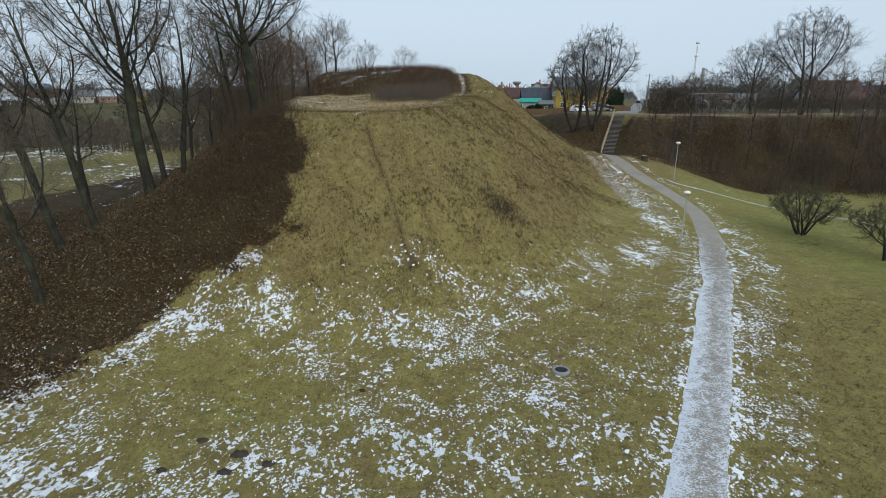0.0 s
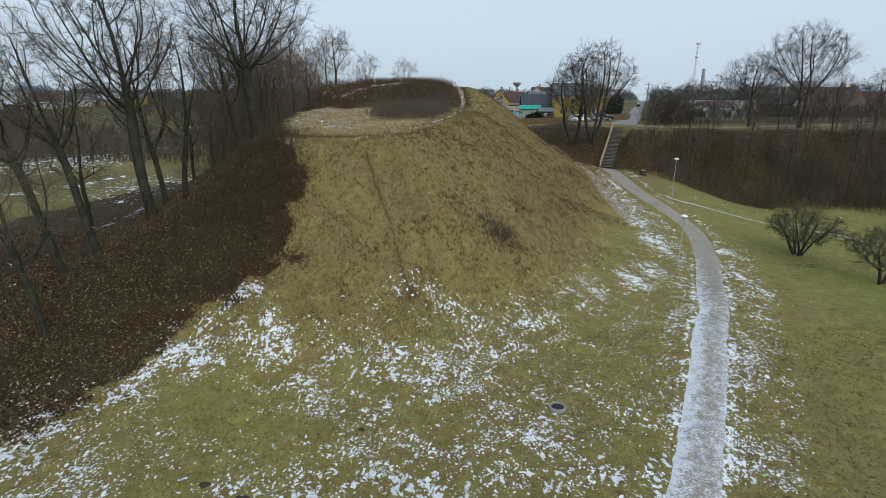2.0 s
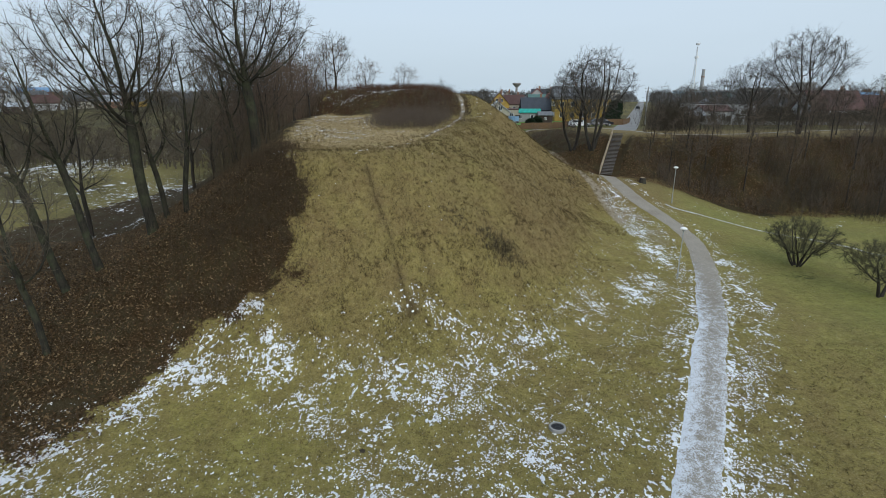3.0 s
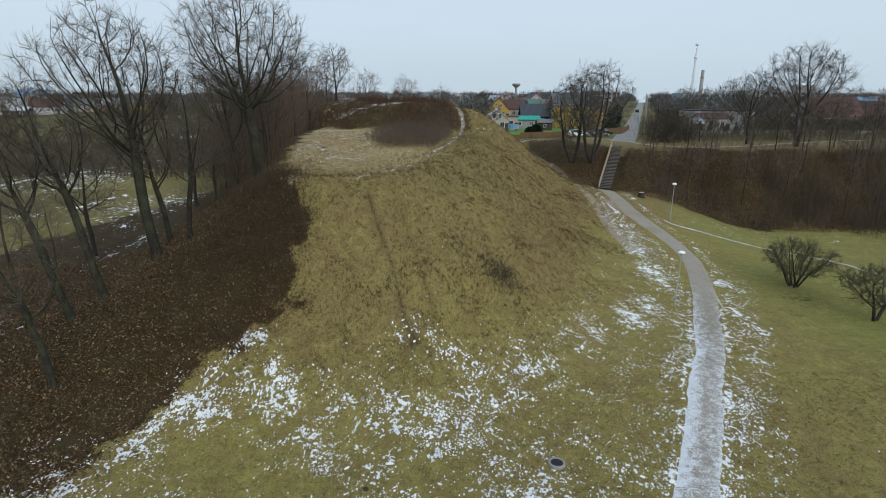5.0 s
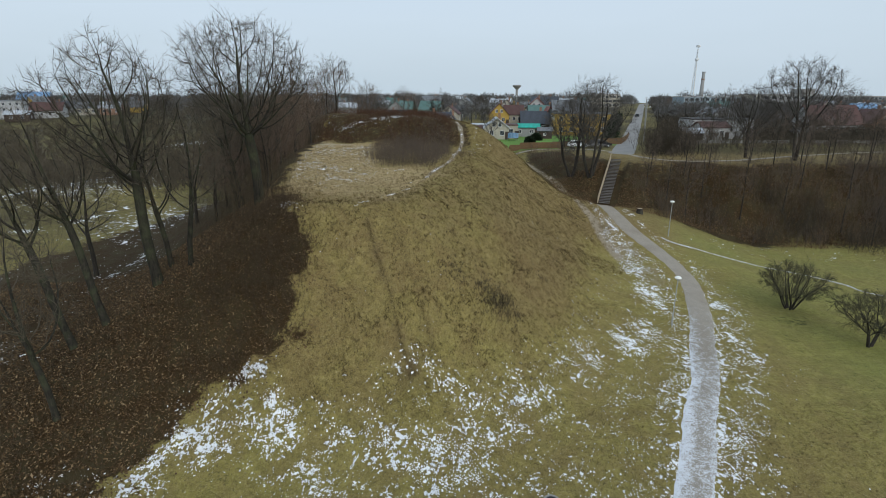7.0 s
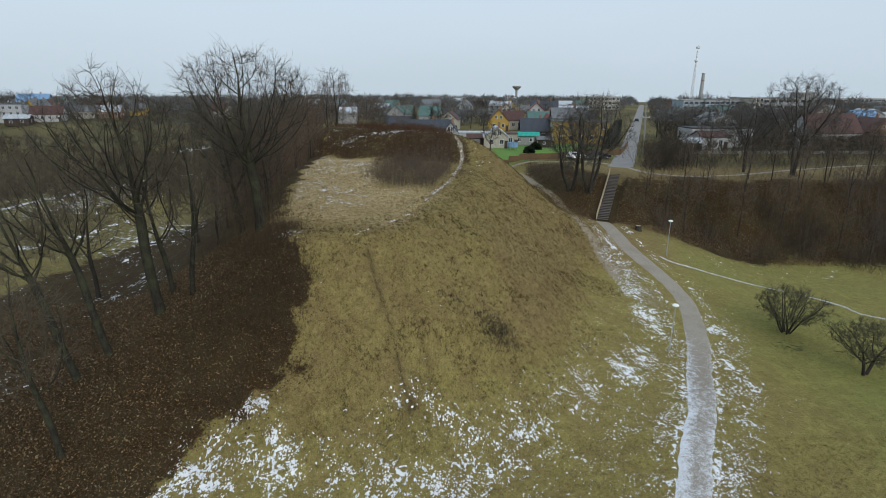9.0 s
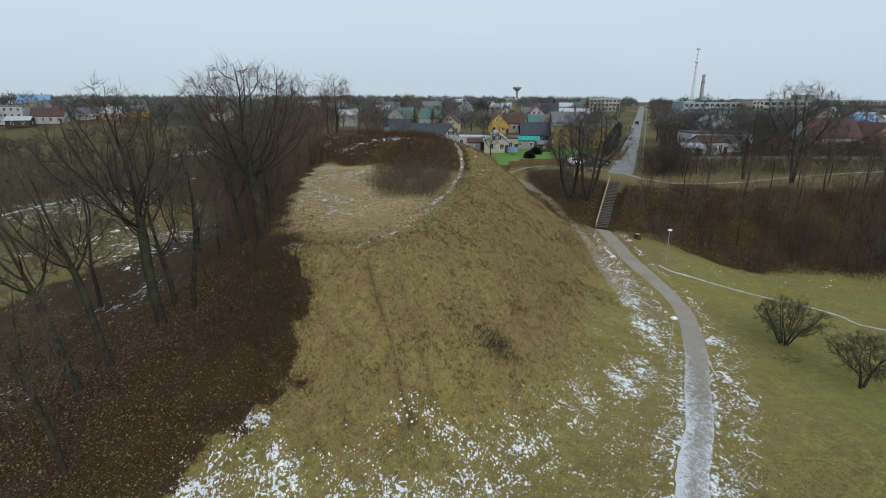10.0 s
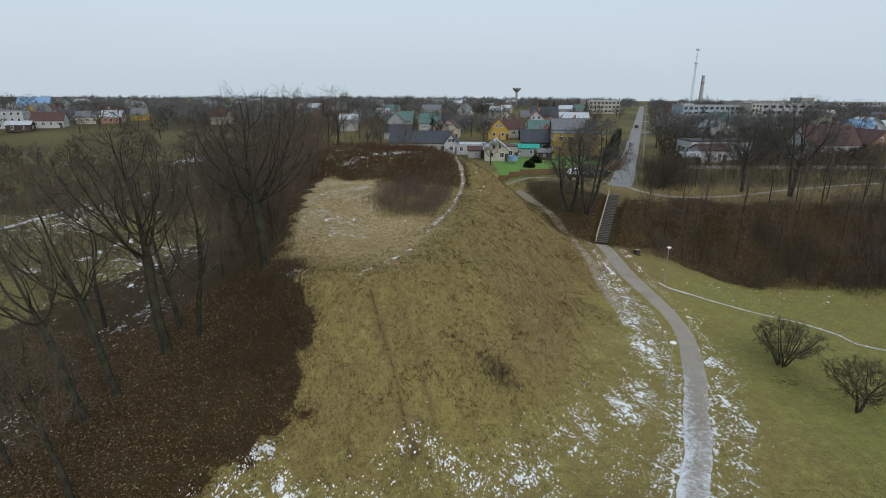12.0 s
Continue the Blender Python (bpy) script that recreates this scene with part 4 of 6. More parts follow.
# low garden-like trees on the grass
low_tree = tree("small_tree", 53, 4.9, 0.10, "low leafless tree with a wide fan of fine twigs", BARK_DARK, TWIGS_OLIVE, wide=6.4, clear=0.10, count=1000, step=0.22, forks=9, peak=0.5, inner=0.3, group="low trees on the grass", twigs=(7, 4), least=0.008, bole=6)
plant(low_tree, 35.04, 51.13)
flat_tree = tree("small_tree", 77, 4.6, 0.15, "low leafless tree with crooked limbs and flat dense crown", BARK_DARK, TWIGS_OLIVE, wide=6.8, lean=(0.10, 0.0), clear=0.22, count=1000, step=0.24, forks=2, peak=0.5, group="low trees on the grass", twigs=(7, 4), least=0.008)
plant(flat_tree, 36.86, 42.92)

# brush: the dark thicket on the flank, the rampart's scrub, the bank
LIT = LITTER
near_edge = lambda x, y: np.where(inside(x, y, LIT), 1, -1) * line_dist(x, y, LIT, True)[0] + 1.1 * ripple(x, y, 1.1, 7) + 0.6 * ripple(x, y, 0.45, 2)
slope_a = spread(1900, (-40, -9.5, 22, 54), lambda x, y: (near_edge(x, y) > 0.2) & (ripple(x, y, 3.1, 1) > -0.4), 1)
scrub("brushwood", slope_a, 2, "thin brown leafless brush on the leafy slope", TWIGS_BRUSH, (0.3, 1.3), 2, 5, 0.5, 0.012, 0.45)
chance = lambda x, y, seed: np.random.default_rng(seed).random(len(x))
core = lambda x, y: np.exp(-((x + 13.9) / 3.6) ** 2 - ((y - 41) / 6.5) ** 2) * (0.75 + 0.7 * ripple(x, y, 1.6, 3) + 0.4 * ripple(x, y, 0.7, 1)) > chance(x, y, 5)
scrub("brushwood", spread(3600, (-20, -9.5, 32, 49.5), lambda x, y: (near_edge(x, y) > -0.1) & core(x, y), 63), 64, "dense purplish-brown leafless brush at the grass edge", TWIGS_PURPLE, (0.35, 1.25), 3, 5, 0.4, 0.011, 0.45)
edge_a = lambda x, y: (line_dist(x, y, CREST, True)[0] < 8) & ~inside(x, y, CREST)
scrub("brushwood", spread(480, (-30, -14.5, 47, 70), lambda x, y: edge_a(x, y) & (ripple(x, y, 2.2, 8) > -0.25), 3), 4, "thin olive-brown saplings along the hill's edge", TWIGS_BRUSH, (1.0, 4.2), 2, 7, 0.7, 0.013, 0.16)
scrub("brushwood", spread(800, (-30, -14.5, 66, 112), lambda x, y: edge_a(x, y) & (ripple(x, y, 2.2, 8) > -0.35), 83), 84, "tall reddish-brown saplings along the hill's edge", TWIGS_RED, (1.2, 5.0), 2, 7, 0.7, 0.014, 0.16)
on_top = lambda x, y: np.exp(-(((x + 3.2) / 6.0) ** 2 + ((y - 75) / 10.8) ** 2) ** 3) * (1.1 + 0.9 * ripple(x, y, 1.5, 2) + 0.4 * ripple(x, y, 0.7, 5)) > chance(x, y, 6)
ramp_a = spread(2200, (-12, 3.5, 64, 92), lambda x, y: inside(x, y, CREST) & (line_dist(x, y, CREST_PATH)[0] > 1.0) & on_top(x, y), 5)
scrub("brushwood", ramp_a, 6, "dense purplish-grey upright scrub on the plateau", TWIGS_MAUVE, (0.6, 1.9), 4, 4, 0.4, 0.010, 0.14)
scrub("brushwood", spread(3600, (-20, 3, 79, 103), lambda x, y: inside(x, y, CREST) & (y + 0.55 * (x + 4) > 81) & (ripple(x, y, 2.5, 4) > -0.5) & (line_dist(x, y, CREST_PATH)[0] > 1.0), 7), 8, "low reddish-brown scrub on the rampart", TWIGS_RUST, (0.25, 1.1), 3, 5, 0.45, 0.011, 0.4)
scrub("brushwood", spread(420, (-19, 4, 48, 80), lambda x, y: inside(x, y, CREST) & (ripple(x, y, 1.7, 4) > 0.3), 85), 86, "dead brown weed stalks on the plateau", TWIGS_BRUSH, (0.2, 0.6), 3, 3, 0.3, 0.008, 0.3)
bank = lambda x, y: (line_dist(x, y, BANK)[0] < 19) & (line_dist(x, y, BANK)[2] > 0) & (line_dist(x, y, STAIR)[0] > 3.0) & (line_dist(x, y, BANK)[0] < 13.5)
scrub("brushwood", spread(2000, (29, 110, 66, 92), lambda x, y: bank(x, y) & (ripple(x, y, 4, 7) > -0.25), 9), 10, "brown leafless scrub over the leafy bank", TWIGS_MAUVE, (0.8, 3.2), 4, 7, 0.8, 0.013, 0.2)
scrub("brushwood", spread(2600, (44, 118, 64, 98), lambda x, y: bank(x, y) & (ripple(x, y, 6, 3) > 0.55 - 0.035 * (x - 50)), 11), 12, "tall dark thicket on the bank", TWIGS_MAUVE, (1.0, 4.6), 5, 9, 0.9, 0.016, 0.24)
scrub("brushwood", [(40.5, 80.5), (41.2, 79.5), (39.8, 79.8), (52, 77), (53, 78), (52.5, 76), (51.5, 78.2), (53.6, 77.4), (45.5, 74.5), (46.2, 74.2), (33.0, 78.0), (58, 73), (59, 74), (58.5, 72), (64, 71), (65, 70.5), (63.5, 72.5), (49.0, 81.0), (49.8, 80.2), (36.5, 84.5), (71, 70), (72, 71), (56, 79), (55, 80)], 51, "dark bushy clumps on the bank", TWIGS_DARK, (1.0, 3.8), 30, 12, 1.1, 0.013, 0.30)
roadside = lambda x, y: (y > 97 + 0.12 * (x - 38)) & (x > 0.40 * (y - 104) + 38.5)
hedge_a = spread(800, (38, 62, 97, 122), lambda x, y: roadside(x, y) & (x < 0.43 * y + 1.0) & (ripple(x, y, 3.5, 6) > -0.3), 13)
hedge_a = np.column_stack([hedge_a, 0.85 + 0.55 * ripple(hedge_a[:, 0], hedge_a[:, 1], 3.0, 2) + 0.35 * np.exp(-((hedge_a[:, 0] - 42) / 4) ** 2)])
scrub("brushwood", hedge_a, 14, "dark thicket beside the road", TWIGS_DARK, (1.0, 5.0), 7, 10, 1.2, 0.018, 0.38)
scrub("brushwood", spread(640, (46, 125, 95, 124), lambda x, y: (y > 97 + 0.2 * np.maximum(0, x - 54)) & (ripple(x, y, 5, 2) > -0.4), 15), 16, "leafless hedge and saplings by the gardens", TWIGS_DARK, (0.7, 3.4), 5, 9, 1.1, 0.018, 0.32)
scrub("brushwood", spread(170, (8, 27, 96, 122), lambda x, y: (line_dist(x, y, TRACK)[0] > 2) & (line_dist(x, y, BANK)[0] < 9), 17), 18, "brown scrub in the ravine", TWIGS_RED, (0.4, 1.4), 4, 6, 0.4, 0.016)
scrub("brushwood", spread(300, (-95, -28, 40, 150), lambda x, y: (ripple(x, y, 11, 3) > 0.2) & (line_dist(x, y, VALLEY_PATH)[0] > 3) & ~((x < -60) & (y < 110)), 19), 52, "olive-brown brush on the valley floor", TWIGS_OLIVE, (0.8, 2.4), 5, 8, 0.9, 0.018, 0.3)
# darker bushes and small tufts on the open slope
bushes = np.array([(4.5, 41.33, 1.2), (5.19, 41.69, 1.0), (4.0, 42.17, 1.0), (4.91, 40.65, 0.9), (1.05, 41.83, 0.75), (1.35, 42.2, 0.6), (5.59, 40.93, 0.9), (3.61, 41.5, 0.8), (17.35, 71.74, 0.7), (16.81, 72.12, 0.6), (9.18, 47.63, 0.4), (11.52, 51.86, 0.4)])
scrub("low_bush", bushes, 20, "low dark leafless bushes on the grassy slope", TWIGS_DARK, (0.25, 0.75), 60, 7, 0.62, 0.010, 0.6, "bush")


def tufts(name, spots, seed, label, height, blades, material):
    """Dry grass: each tuft a fan of flat tapering blades."""
    rng = np.random.default_rng(seed)
    c = np.repeat(spots, blades, axis=0)
    n = len(c)
    c = c + rng.normal(0, 0.07, (n, 2))
    base = np.stack([c[:, 0], c[:, 1], land(c[:, 0], c[:, 1]) - 0.02], 1)
    a = rng.uniform(0, 6.28, n)
    w = np.stack([np.cos(a), np.sin(a), 0 * a], 1) * rng.uniform(0.010, 0.022, n)[:, None]
    h = rng.uniform(*height, n)[:, None]
    tip = base + h * np.stack([rng.normal(0, 0.5, n), rng.normal(-0.25, 0.5, n), np.ones(n)], 1)
    V = np.stack([base - w, base + w, tip], 1).reshape(-1, 3)
    return tagged(new(name, mesh_of(name, V, np.arange(3 * n).reshape(-1, 3), [material])), label, "grass", kind="stuff")


op = lambda x, y: ~inside(x, y, LIT) & (line_dist(x, y, PATH_LINE)[0] > 1.5) & (line_dist(x, y, RUTS[0])[0] > 0.26)
tufts("dry_grass", spread(36000, (-14, 24, 29, 100), lambda x, y: op(x, y) & (land(x, y) > 1.0) & (np.where(inside(x, y, CREST), -1, 1) * line_dist(x, y, CREST, True)[0] > 6 * chance(x, y, 92) - 5) & (line_dist(x, y, CREST, True)[0] < 14 + 4 * np.random.default_rng(5).random(len(x)) ** 0.5 + 3 * ripple(x, y, 2, 4)), 21), 22, "dry yellowish grass tufts on the hill slope", (0.08, 0.24), 7, STRAW)
tufts("dry_grass", spread(9000, (-18, 4, 44, 84), lambda x, y: np.where(inside(x, y, CREST), -1, 1) * line_dist(x, y, CREST, True)[0] < 5 * chance(x, y, 93) - 1.5, 23), 24, "dry straw-coloured grass on the plateau", (0.06, 0.18), 6, STRAW_PALE)
tufts("short_grass", spread(16000, (-26, 34, 12, 34), lambda x, y: op(x, y), 25), 26, "short winter grass on the meadow", (0.05, 0.14), 7, STRAW)


# dark blades that also stand in for the small shadows between tufts
clumps = spread(52000, (-13, 24, 29, 100), lambda x, y: op(x, y) & (land(x, y) > 1.2) & (line_dist(x, y, CREST, True)[0] < 15) & (np.where(inside(x, y, CREST), -1, 1) * line_dist(x, y, CREST, True)[0] > 6 * chance(x, y, 91) - 2.0) & (ripple(x, y, 0.8, 4) + 0.7 * ripple(x, y, 2.6, 1) > 0.35 + 0.35 * sstep(0, 4, x)), 87)
tufts("dry_grass", clumps, 88, "dark brown dead grass clumps, also toned as tuft shadows, on the hill slope", (0.07, 0.24), 6, STRAW_DARK)
for rut_line, many, seed in ((RUTS[0], 430, 61), (RUTS[1], 150, 62)):
    g = np.random.default_rng(seed)
    run = curve(rut_line, 0.05)
    at = run[g.integers(len(run), size=many)] + g.normal(0, 0.06, (many, 2))
    tufts("dead_grass", at[ripple(at[:, 0], at[:, 1], 0.9, 3) > -0.9], seed, "dark dead grass in a worn wheel rut", (0.03, 0.10), 6, STRAW_DARK)
turfs = spread(16000, (-26, 34, 12, 46), lambda x, y: op(x, y) & (land(x, y) < 3) & (ripple(x, y, 0.7, 2) + ripple(x, y, 2.1, 6) > 0.2), 89)
tufts("short_grass", turfs, 90, "darker turf clumps on the meadow", (0.03, 0.10), 6, TURF_DARK)


def leaves(name, spots, seed, label, size, material):
    """Fallen leaves: small bent plates lying as they fell."""
    rng = np.random.default_rng(seed)
    n = len(spots)
    c = np.stack([spots[:, 0], spots[:, 1], land(spots[:, 0], spots[:, 1]) + rng.uniform(0.02, 0.10, n)], 1)
    a, t = rng.uniform(0, 6.28, n), rng.normal(0, 0.45, (n, 2))
    u = np.stack([np.cos(a), np.sin(a), t[:, 0]], 1)
    v = np.stack([-np.sin(a), np.cos(a), t[:, 1]], 1)
    r = rng.uniform(*size, n)[:, None]
    V = np.stack([c - u * r, c + v * r * 0.6, c + u * r + np.array([0, 0, 0.03]), c - v * r * 0.6], 1).reshape(-1, 3)
    k = np.arange(n) * 4
    return tagged(new(name, mesh_of(name, V, np.stack([k, k + 1, k + 2, k + 3], 1), [material])), label, "leaves", kind="stuff")


n_ = Nodes("fallen_leaf", 0.8, 0.25)
LEAF = n_.done(n_.ramp(n_.island(), (0.0, (0.050, 0.028, 0.010)), (0.5, (0.082, 0.047, 0.018)), (0.82, (0.145, 0.089, 0.037)), (1.0, (0.29, 0.205, 0.110))))
leaves("fallen_leaves", spread(110000, (-44, -9, 19, 54), lambda x, y: (near_edge(x, y) > -1.6 * np.random.default_rng(8).random(len(x)) ** 3) & (ripple(x, y, 2.2, 6) > -0.9), 31), 32, "brown fallen leaves covering the shaded slope", (0.04, 0.11), LEAF)
LEAF_DRY = Nodes("dry_tan_leaf", 0.8, 0.25)
LEAF_DRY = LEAF_DRY.done(LEAF_DRY.ramp(LEAF_DRY.island(), (0.0, (0.080, 0.044, 0.017)), (0.5, (0.120, 0.068, 0.027)), (0.82, (0.175, 0.106, 0.046)), (1.0, (0.27, 0.185, 0.100))))
leaves("fallen_leaves", spread(70000, (18, 85, 66, 92), lambda x, y: (line_dist(x, y, BANK)[2] > 0) & (line_dist(x, y, BANK)[0] < 13 + 2 * ripple(x, y, 3, 2)) & (ripple(x, y, 3.4, 9) > -0.5) & (line_dist(x, y, STAIR)[0] > 1.8), 33), 34, "tan and brown fallen leaves over the bank", (0.05, 0.12), LEAF_DRY)
# ---- roads of the town ----
ribbon("road", [(33.0, 102), (36.5, 110), (63.0, 183), (120, 340), (224, 629), (380, 1060)], 5.2, ASPHALT, "straight worn asphalt road between the houses", 0.06, None, 0.03, 7)
ribbon("rim_track", [(11.0, 117.2), (19.0, 116.6), (26, 112.5), (31, 106.5), (33.5, 103), (35.5, 94.5), (40, 90.5), (50, 92), (64, 98.5), (87, 106), (130, 112)], 1.3, GRAVEL, "pale dirt track along the top of the bank", 0.05, lambda r, y: 0.0 * r, 0.25, 5)

# ---- houses ----
def window_mesh(w, h):
    bm = bmesh.new()
    t = 0.07
    for sx in (-1, 1):
        box(bm, sx * (w - t) / 2, 0, 0, t, 0.09, h)
    for q in (-0.5, 0.5):
        box(bm, 0, 0, q * (h - t) * 1.0, w - 2 * t, 0.085, t)
    box(bm, 0, 0, 0, 0.05, 0.08, h - 2 * t)
    return from_bm("window", bm, WHITE)


def pane_mesh(w, h):
    bm = bmesh.new()
    box(bm, 0, 0, 0, w - 0.1, 0.03, h - 0.1)
    return from_bm("pane", bm, GLASS)


WINDOWS = {}


def add_window(parent, x, y, z, w=1.1, h=1.3, rz=0.0):
    key = (w, h)
    if key not in WINDOWS:
        WINDOWS[key] = (window_mesh(w, h), pane_mesh(w, h))
    win = part("window", WINDOWS[key][0], None, parent, "", pose(x, y, z, 0, 0, rz))
    part("pane", WINDOWS[key][1], None, win)
    return win


def house(x, y, w, d, h, rh, wall, roof, label, rz=0.0, ridge="x", rows=1, cols=3, chimney=True, over=0.45, gable=None, group="town houses", flat=False, win=(1.1, 1.3)):
    """A house on its plot: w along its front, d deep, eaves at h, roof rh higher, the ridge along x or y."""
    ob = thing("house", pose(x, y, z_at(x, y) - 0.2, 0, 0, rz), label, "house", group)
    h = h + 0.2
    bm = bmesh.new()
    if flat or ridge == "x":
        prof = [(-d / 2, 0), (d / 2, 0), (d / 2, h), (0, h + (0 if flat else rh)), (-d / 2, h)]
        ends = [[bm.verts.new((sx * w / 2, a, b)) for a, b in prof] for sx in (-1, 1)]
    else:
        prof = [(-w / 2, 0), (w / 2, 0), (w / 2, h), (0, h + rh), (-w / 2, h)]
        ends = [[bm.verts.new((a, sx * d / 2, b)) for a, b in prof] for sx in (-1, 1)]
    for i in range(5):
        bm.faces.new((ends[0][i], ends[0][(i + 1) % 5], ends[1][(i + 1) % 5], ends[1][i]))
    bm.faces.new(ends[0])
    bm.faces.new(ends[1])
    part("wall", bm, wall, ob)
    bm = bmesh.new()
    if flat:
        box(bm, 0, 0, h + 0.12, w + 0.3, d + 0.3, 0.24, 0.03)
    else:
        run, length = (d / 2, w) if ridge == "x" else (w / 2, d)
        a = math.atan2(rh, run)
        slope = math.hypot(rh, run) + over
        for s in (-1, 1):
            m = pose(0, 0, h + rh + 0.06, 0, 0, 0 if ridge == "x" else 90) @ pose(0, 0, 0, -math.degrees(a) * s, 0, 0) @ Matrix.Translation((0, s * slope / 2, 0.04))
            bmesh.ops.create_cube(bm, size=1.0, matrix=m @ Matrix.Diagonal((length + 2 * over, slope, 0.14, 1)))
    rf = part("roof", bm, roof, ob)
    if chimney and not flat:
        bm = bmesh.new()
        cx = 0.22 * w if ridge == "x" else 0.12 * w
        box(bm, cx, 0.3, h + rh + 0.3, 0.6, 0.6, 1.6, 0.03)
        box(bm, cx, 0.3, h + rh + 1.13, 0.72, 0.72, 0.12, 0.02)
        part("chimney", bm, BRICKY, rf)
    step = (h - 0.2) / rows
    for j in range(rows):
        for i in range(cols):
            add_window(ob, (i + 0.5) / cols * (w - 0.8) - (w - 0.8) / 2, -d / 2 - 0.02, 0.2 + step * (j + 0.56), *win)
        for i in range(max(1, cols - 1)):
            sx = -1 if x > 20 else 1
            add_window(ob, sx * (w / 2 + 0.02), (i + 0.5) / max(1, cols - 1) * (d - 1) - (d - 1) / 2, 0.2 + step * (j + 0.56), win[0], win[1], 90)
    if ridge == "y" and rh > 2:
        for s in (-0.12, 0.12):
            add_window(ob, s * w, -d / 2 - 0.02, h + rh * 0.35, 0.9, 1.2)
    if gable:
        bm = bmesh.new()
        for s in (-1, 1):
            L = math.hypot(rh, w / 2) + over
            a = math.degrees(math.atan2(rh, w / 2))
            m = pose(s * (w / 4 + over * 0.3), -d / 2 - over + 0.02, h + rh / 2, 0, s * a, 0)
            bmesh.ops.create_cube(bm, size=1.0, matrix=m @ Matrix.Diagonal((L, 0.08, 0.30, 1)))
        part("bargeboard", bm, gable, rf)
    bm = bmesh.new()
    box(bm, w * 0.42, -d / 2 - 0.03, 1.2, 1.0, 0.1, 2.1, 0.02)
    part("door", bm, DARKWOOD, ob)
    return ob


# the row nearest to the hill
yh = house(40.5, 164.0, 15.5, 10.5, 5.9, 0.2, YELLOW, GREY_R, "bright yellow two-storey house with a grey roof", -5, rows=2, cols=5, flat=True)
house(38.6, 171.5, 9.4, 7.0, 6.6, 2.8, GREYWALL, GREY_R, "grey upper house with steep grey roof behind the yellow one", -5, rows=2, cols=2)
house(23.5, 156.0, 7.2, 4.0, 2.5, 0.8, GREYWALL, TEAL_R, "small shed with a turquoise sheet roof", -4, rows=1, cols=2, chimney=False, win=(0.9, 1.0))
house(28.6, 172.0, 8.0, 8.0, 2.8, 3.4, DARKWOOD, BLUE_GREY_R, "dark timber house with slate roof", -4)
house(33.6, 176.0, 5.5, 9.0, 3.0, 4.4, GREYWALL, RED_R, "house with a steep red tile roof", -4, ridge="y", cols=2)
house(37.2, 205.0, 10.5, 9.0, 4.2, 2.8, GREYWALL, GREEN_R, "grey house with a green sheet roof", -6, rows=1, cols=3)
house(40.5, 240.0, 9.0, 9.0, 5.0, 4.2, PLASTER, GREY_R, "white gabled house with red bargeboards", -8, ridge="y", rows=2, cols=2, gable=RED_R)
house(50.5, 276.0, 12.5, 10.0, 5.2, 4.0, PINK, BLUE_GREY_R, "salmon house with a blue-grey roof", -8, rows=2)
house(21.5, 210.0, 7.4, 10.0, 3.6, 4.0, YELLOW, BROWN_R, "yellow gabled house with a brown roof", -4, ridge="y", rows=1, cols=2)
house(27.8, 216.0, 7.0, 8.0, 3.6, 3.2, CREAM, BROWN_R, "cream house with a brown tile roof", -4, rows=1)
house(14.6, 147.5, 6.2, 7.0, 3.0, 2.4, CREAM, PALE_R, "small cream cottage with pale roof and open porch", -3, ridge="y", cols=2)
house(18.6, 150.0, 3.6, 5.5, 3.4, 0.2, CREAM, BROWN_R, "flat-roofed cream extension of the cottage", -3, cols=1, flat=True)
house(-6.0, 166.0, 17.5, 9.0, 3.0, 3.0, PLASTER, BLUE_GREY_R, "long low white house with slate-blue roof", -2, cols=5)
house(3.0, 163.0, 4.0, 8.0, 3.0, 2.6, PLASTER, BLUE_GREY_R, "white gable wing of the long house", -2, ridge="y", cols=1)
house(8.8, 161.5, 8.6, 6.0, 2.8, 0.2, PLASTER, PALE_R, "white flat-roofed garage and shed", -2, cols=4, flat=True)
house(-5.0, 307.0, 9.5, 9.0, 6.5, 2.4, PLASTER, GREY_R, "distant white two-storey house", 4, rows=2)
house(62.5, 266.0, 13.0, 10.0, 5.0, 2.2, PLASTER, PALE_R, "white house with pale metal roof", -8, rows=2)
house(30.5, 262.0, 9.0, 9.0, 4.0, 4.0, CREAM, BROWN_R, "cream house with dark brown roof", -8, ridge="y")
# beyond the bank
house(75.0, 153.0, 17.0, 8.0, 5.0, 0.2, PLASTER, DARK, "long white workshop with flat dark roof", 4, cols=4, flat=True)
house(70.5, 146.0, 7.0, 5.5, 3.3, 1.2, PLASTER, BROWN_R, "low white workshop annex with dark roof", 4, cols=2, chimney=False)
house(111.5, 228.0, 11.5, 11.0, 3.4, 2.6, GREYWALL, GREY_R, "pale grey gabled hall", 10, ridge="y", cols=2)
house(113.5, 165.0, 16.0, 9.0, 3.2, 5.2, PLASTER, BROWN_R, "large house with a wide reddish-brown roof", 6, cols=4)
house(154.0, 206.0, 9.0, 10.0, 4.0, 4.0, PLASTER, BLUE_R, "house with a light blue metal roof", 6)
house(129.0, 167.0, 10.0, 10.0, 3.4, 3.8, BRICKY, BROWN_R, "brick house with a dark brown roof", 6, ridge="y")
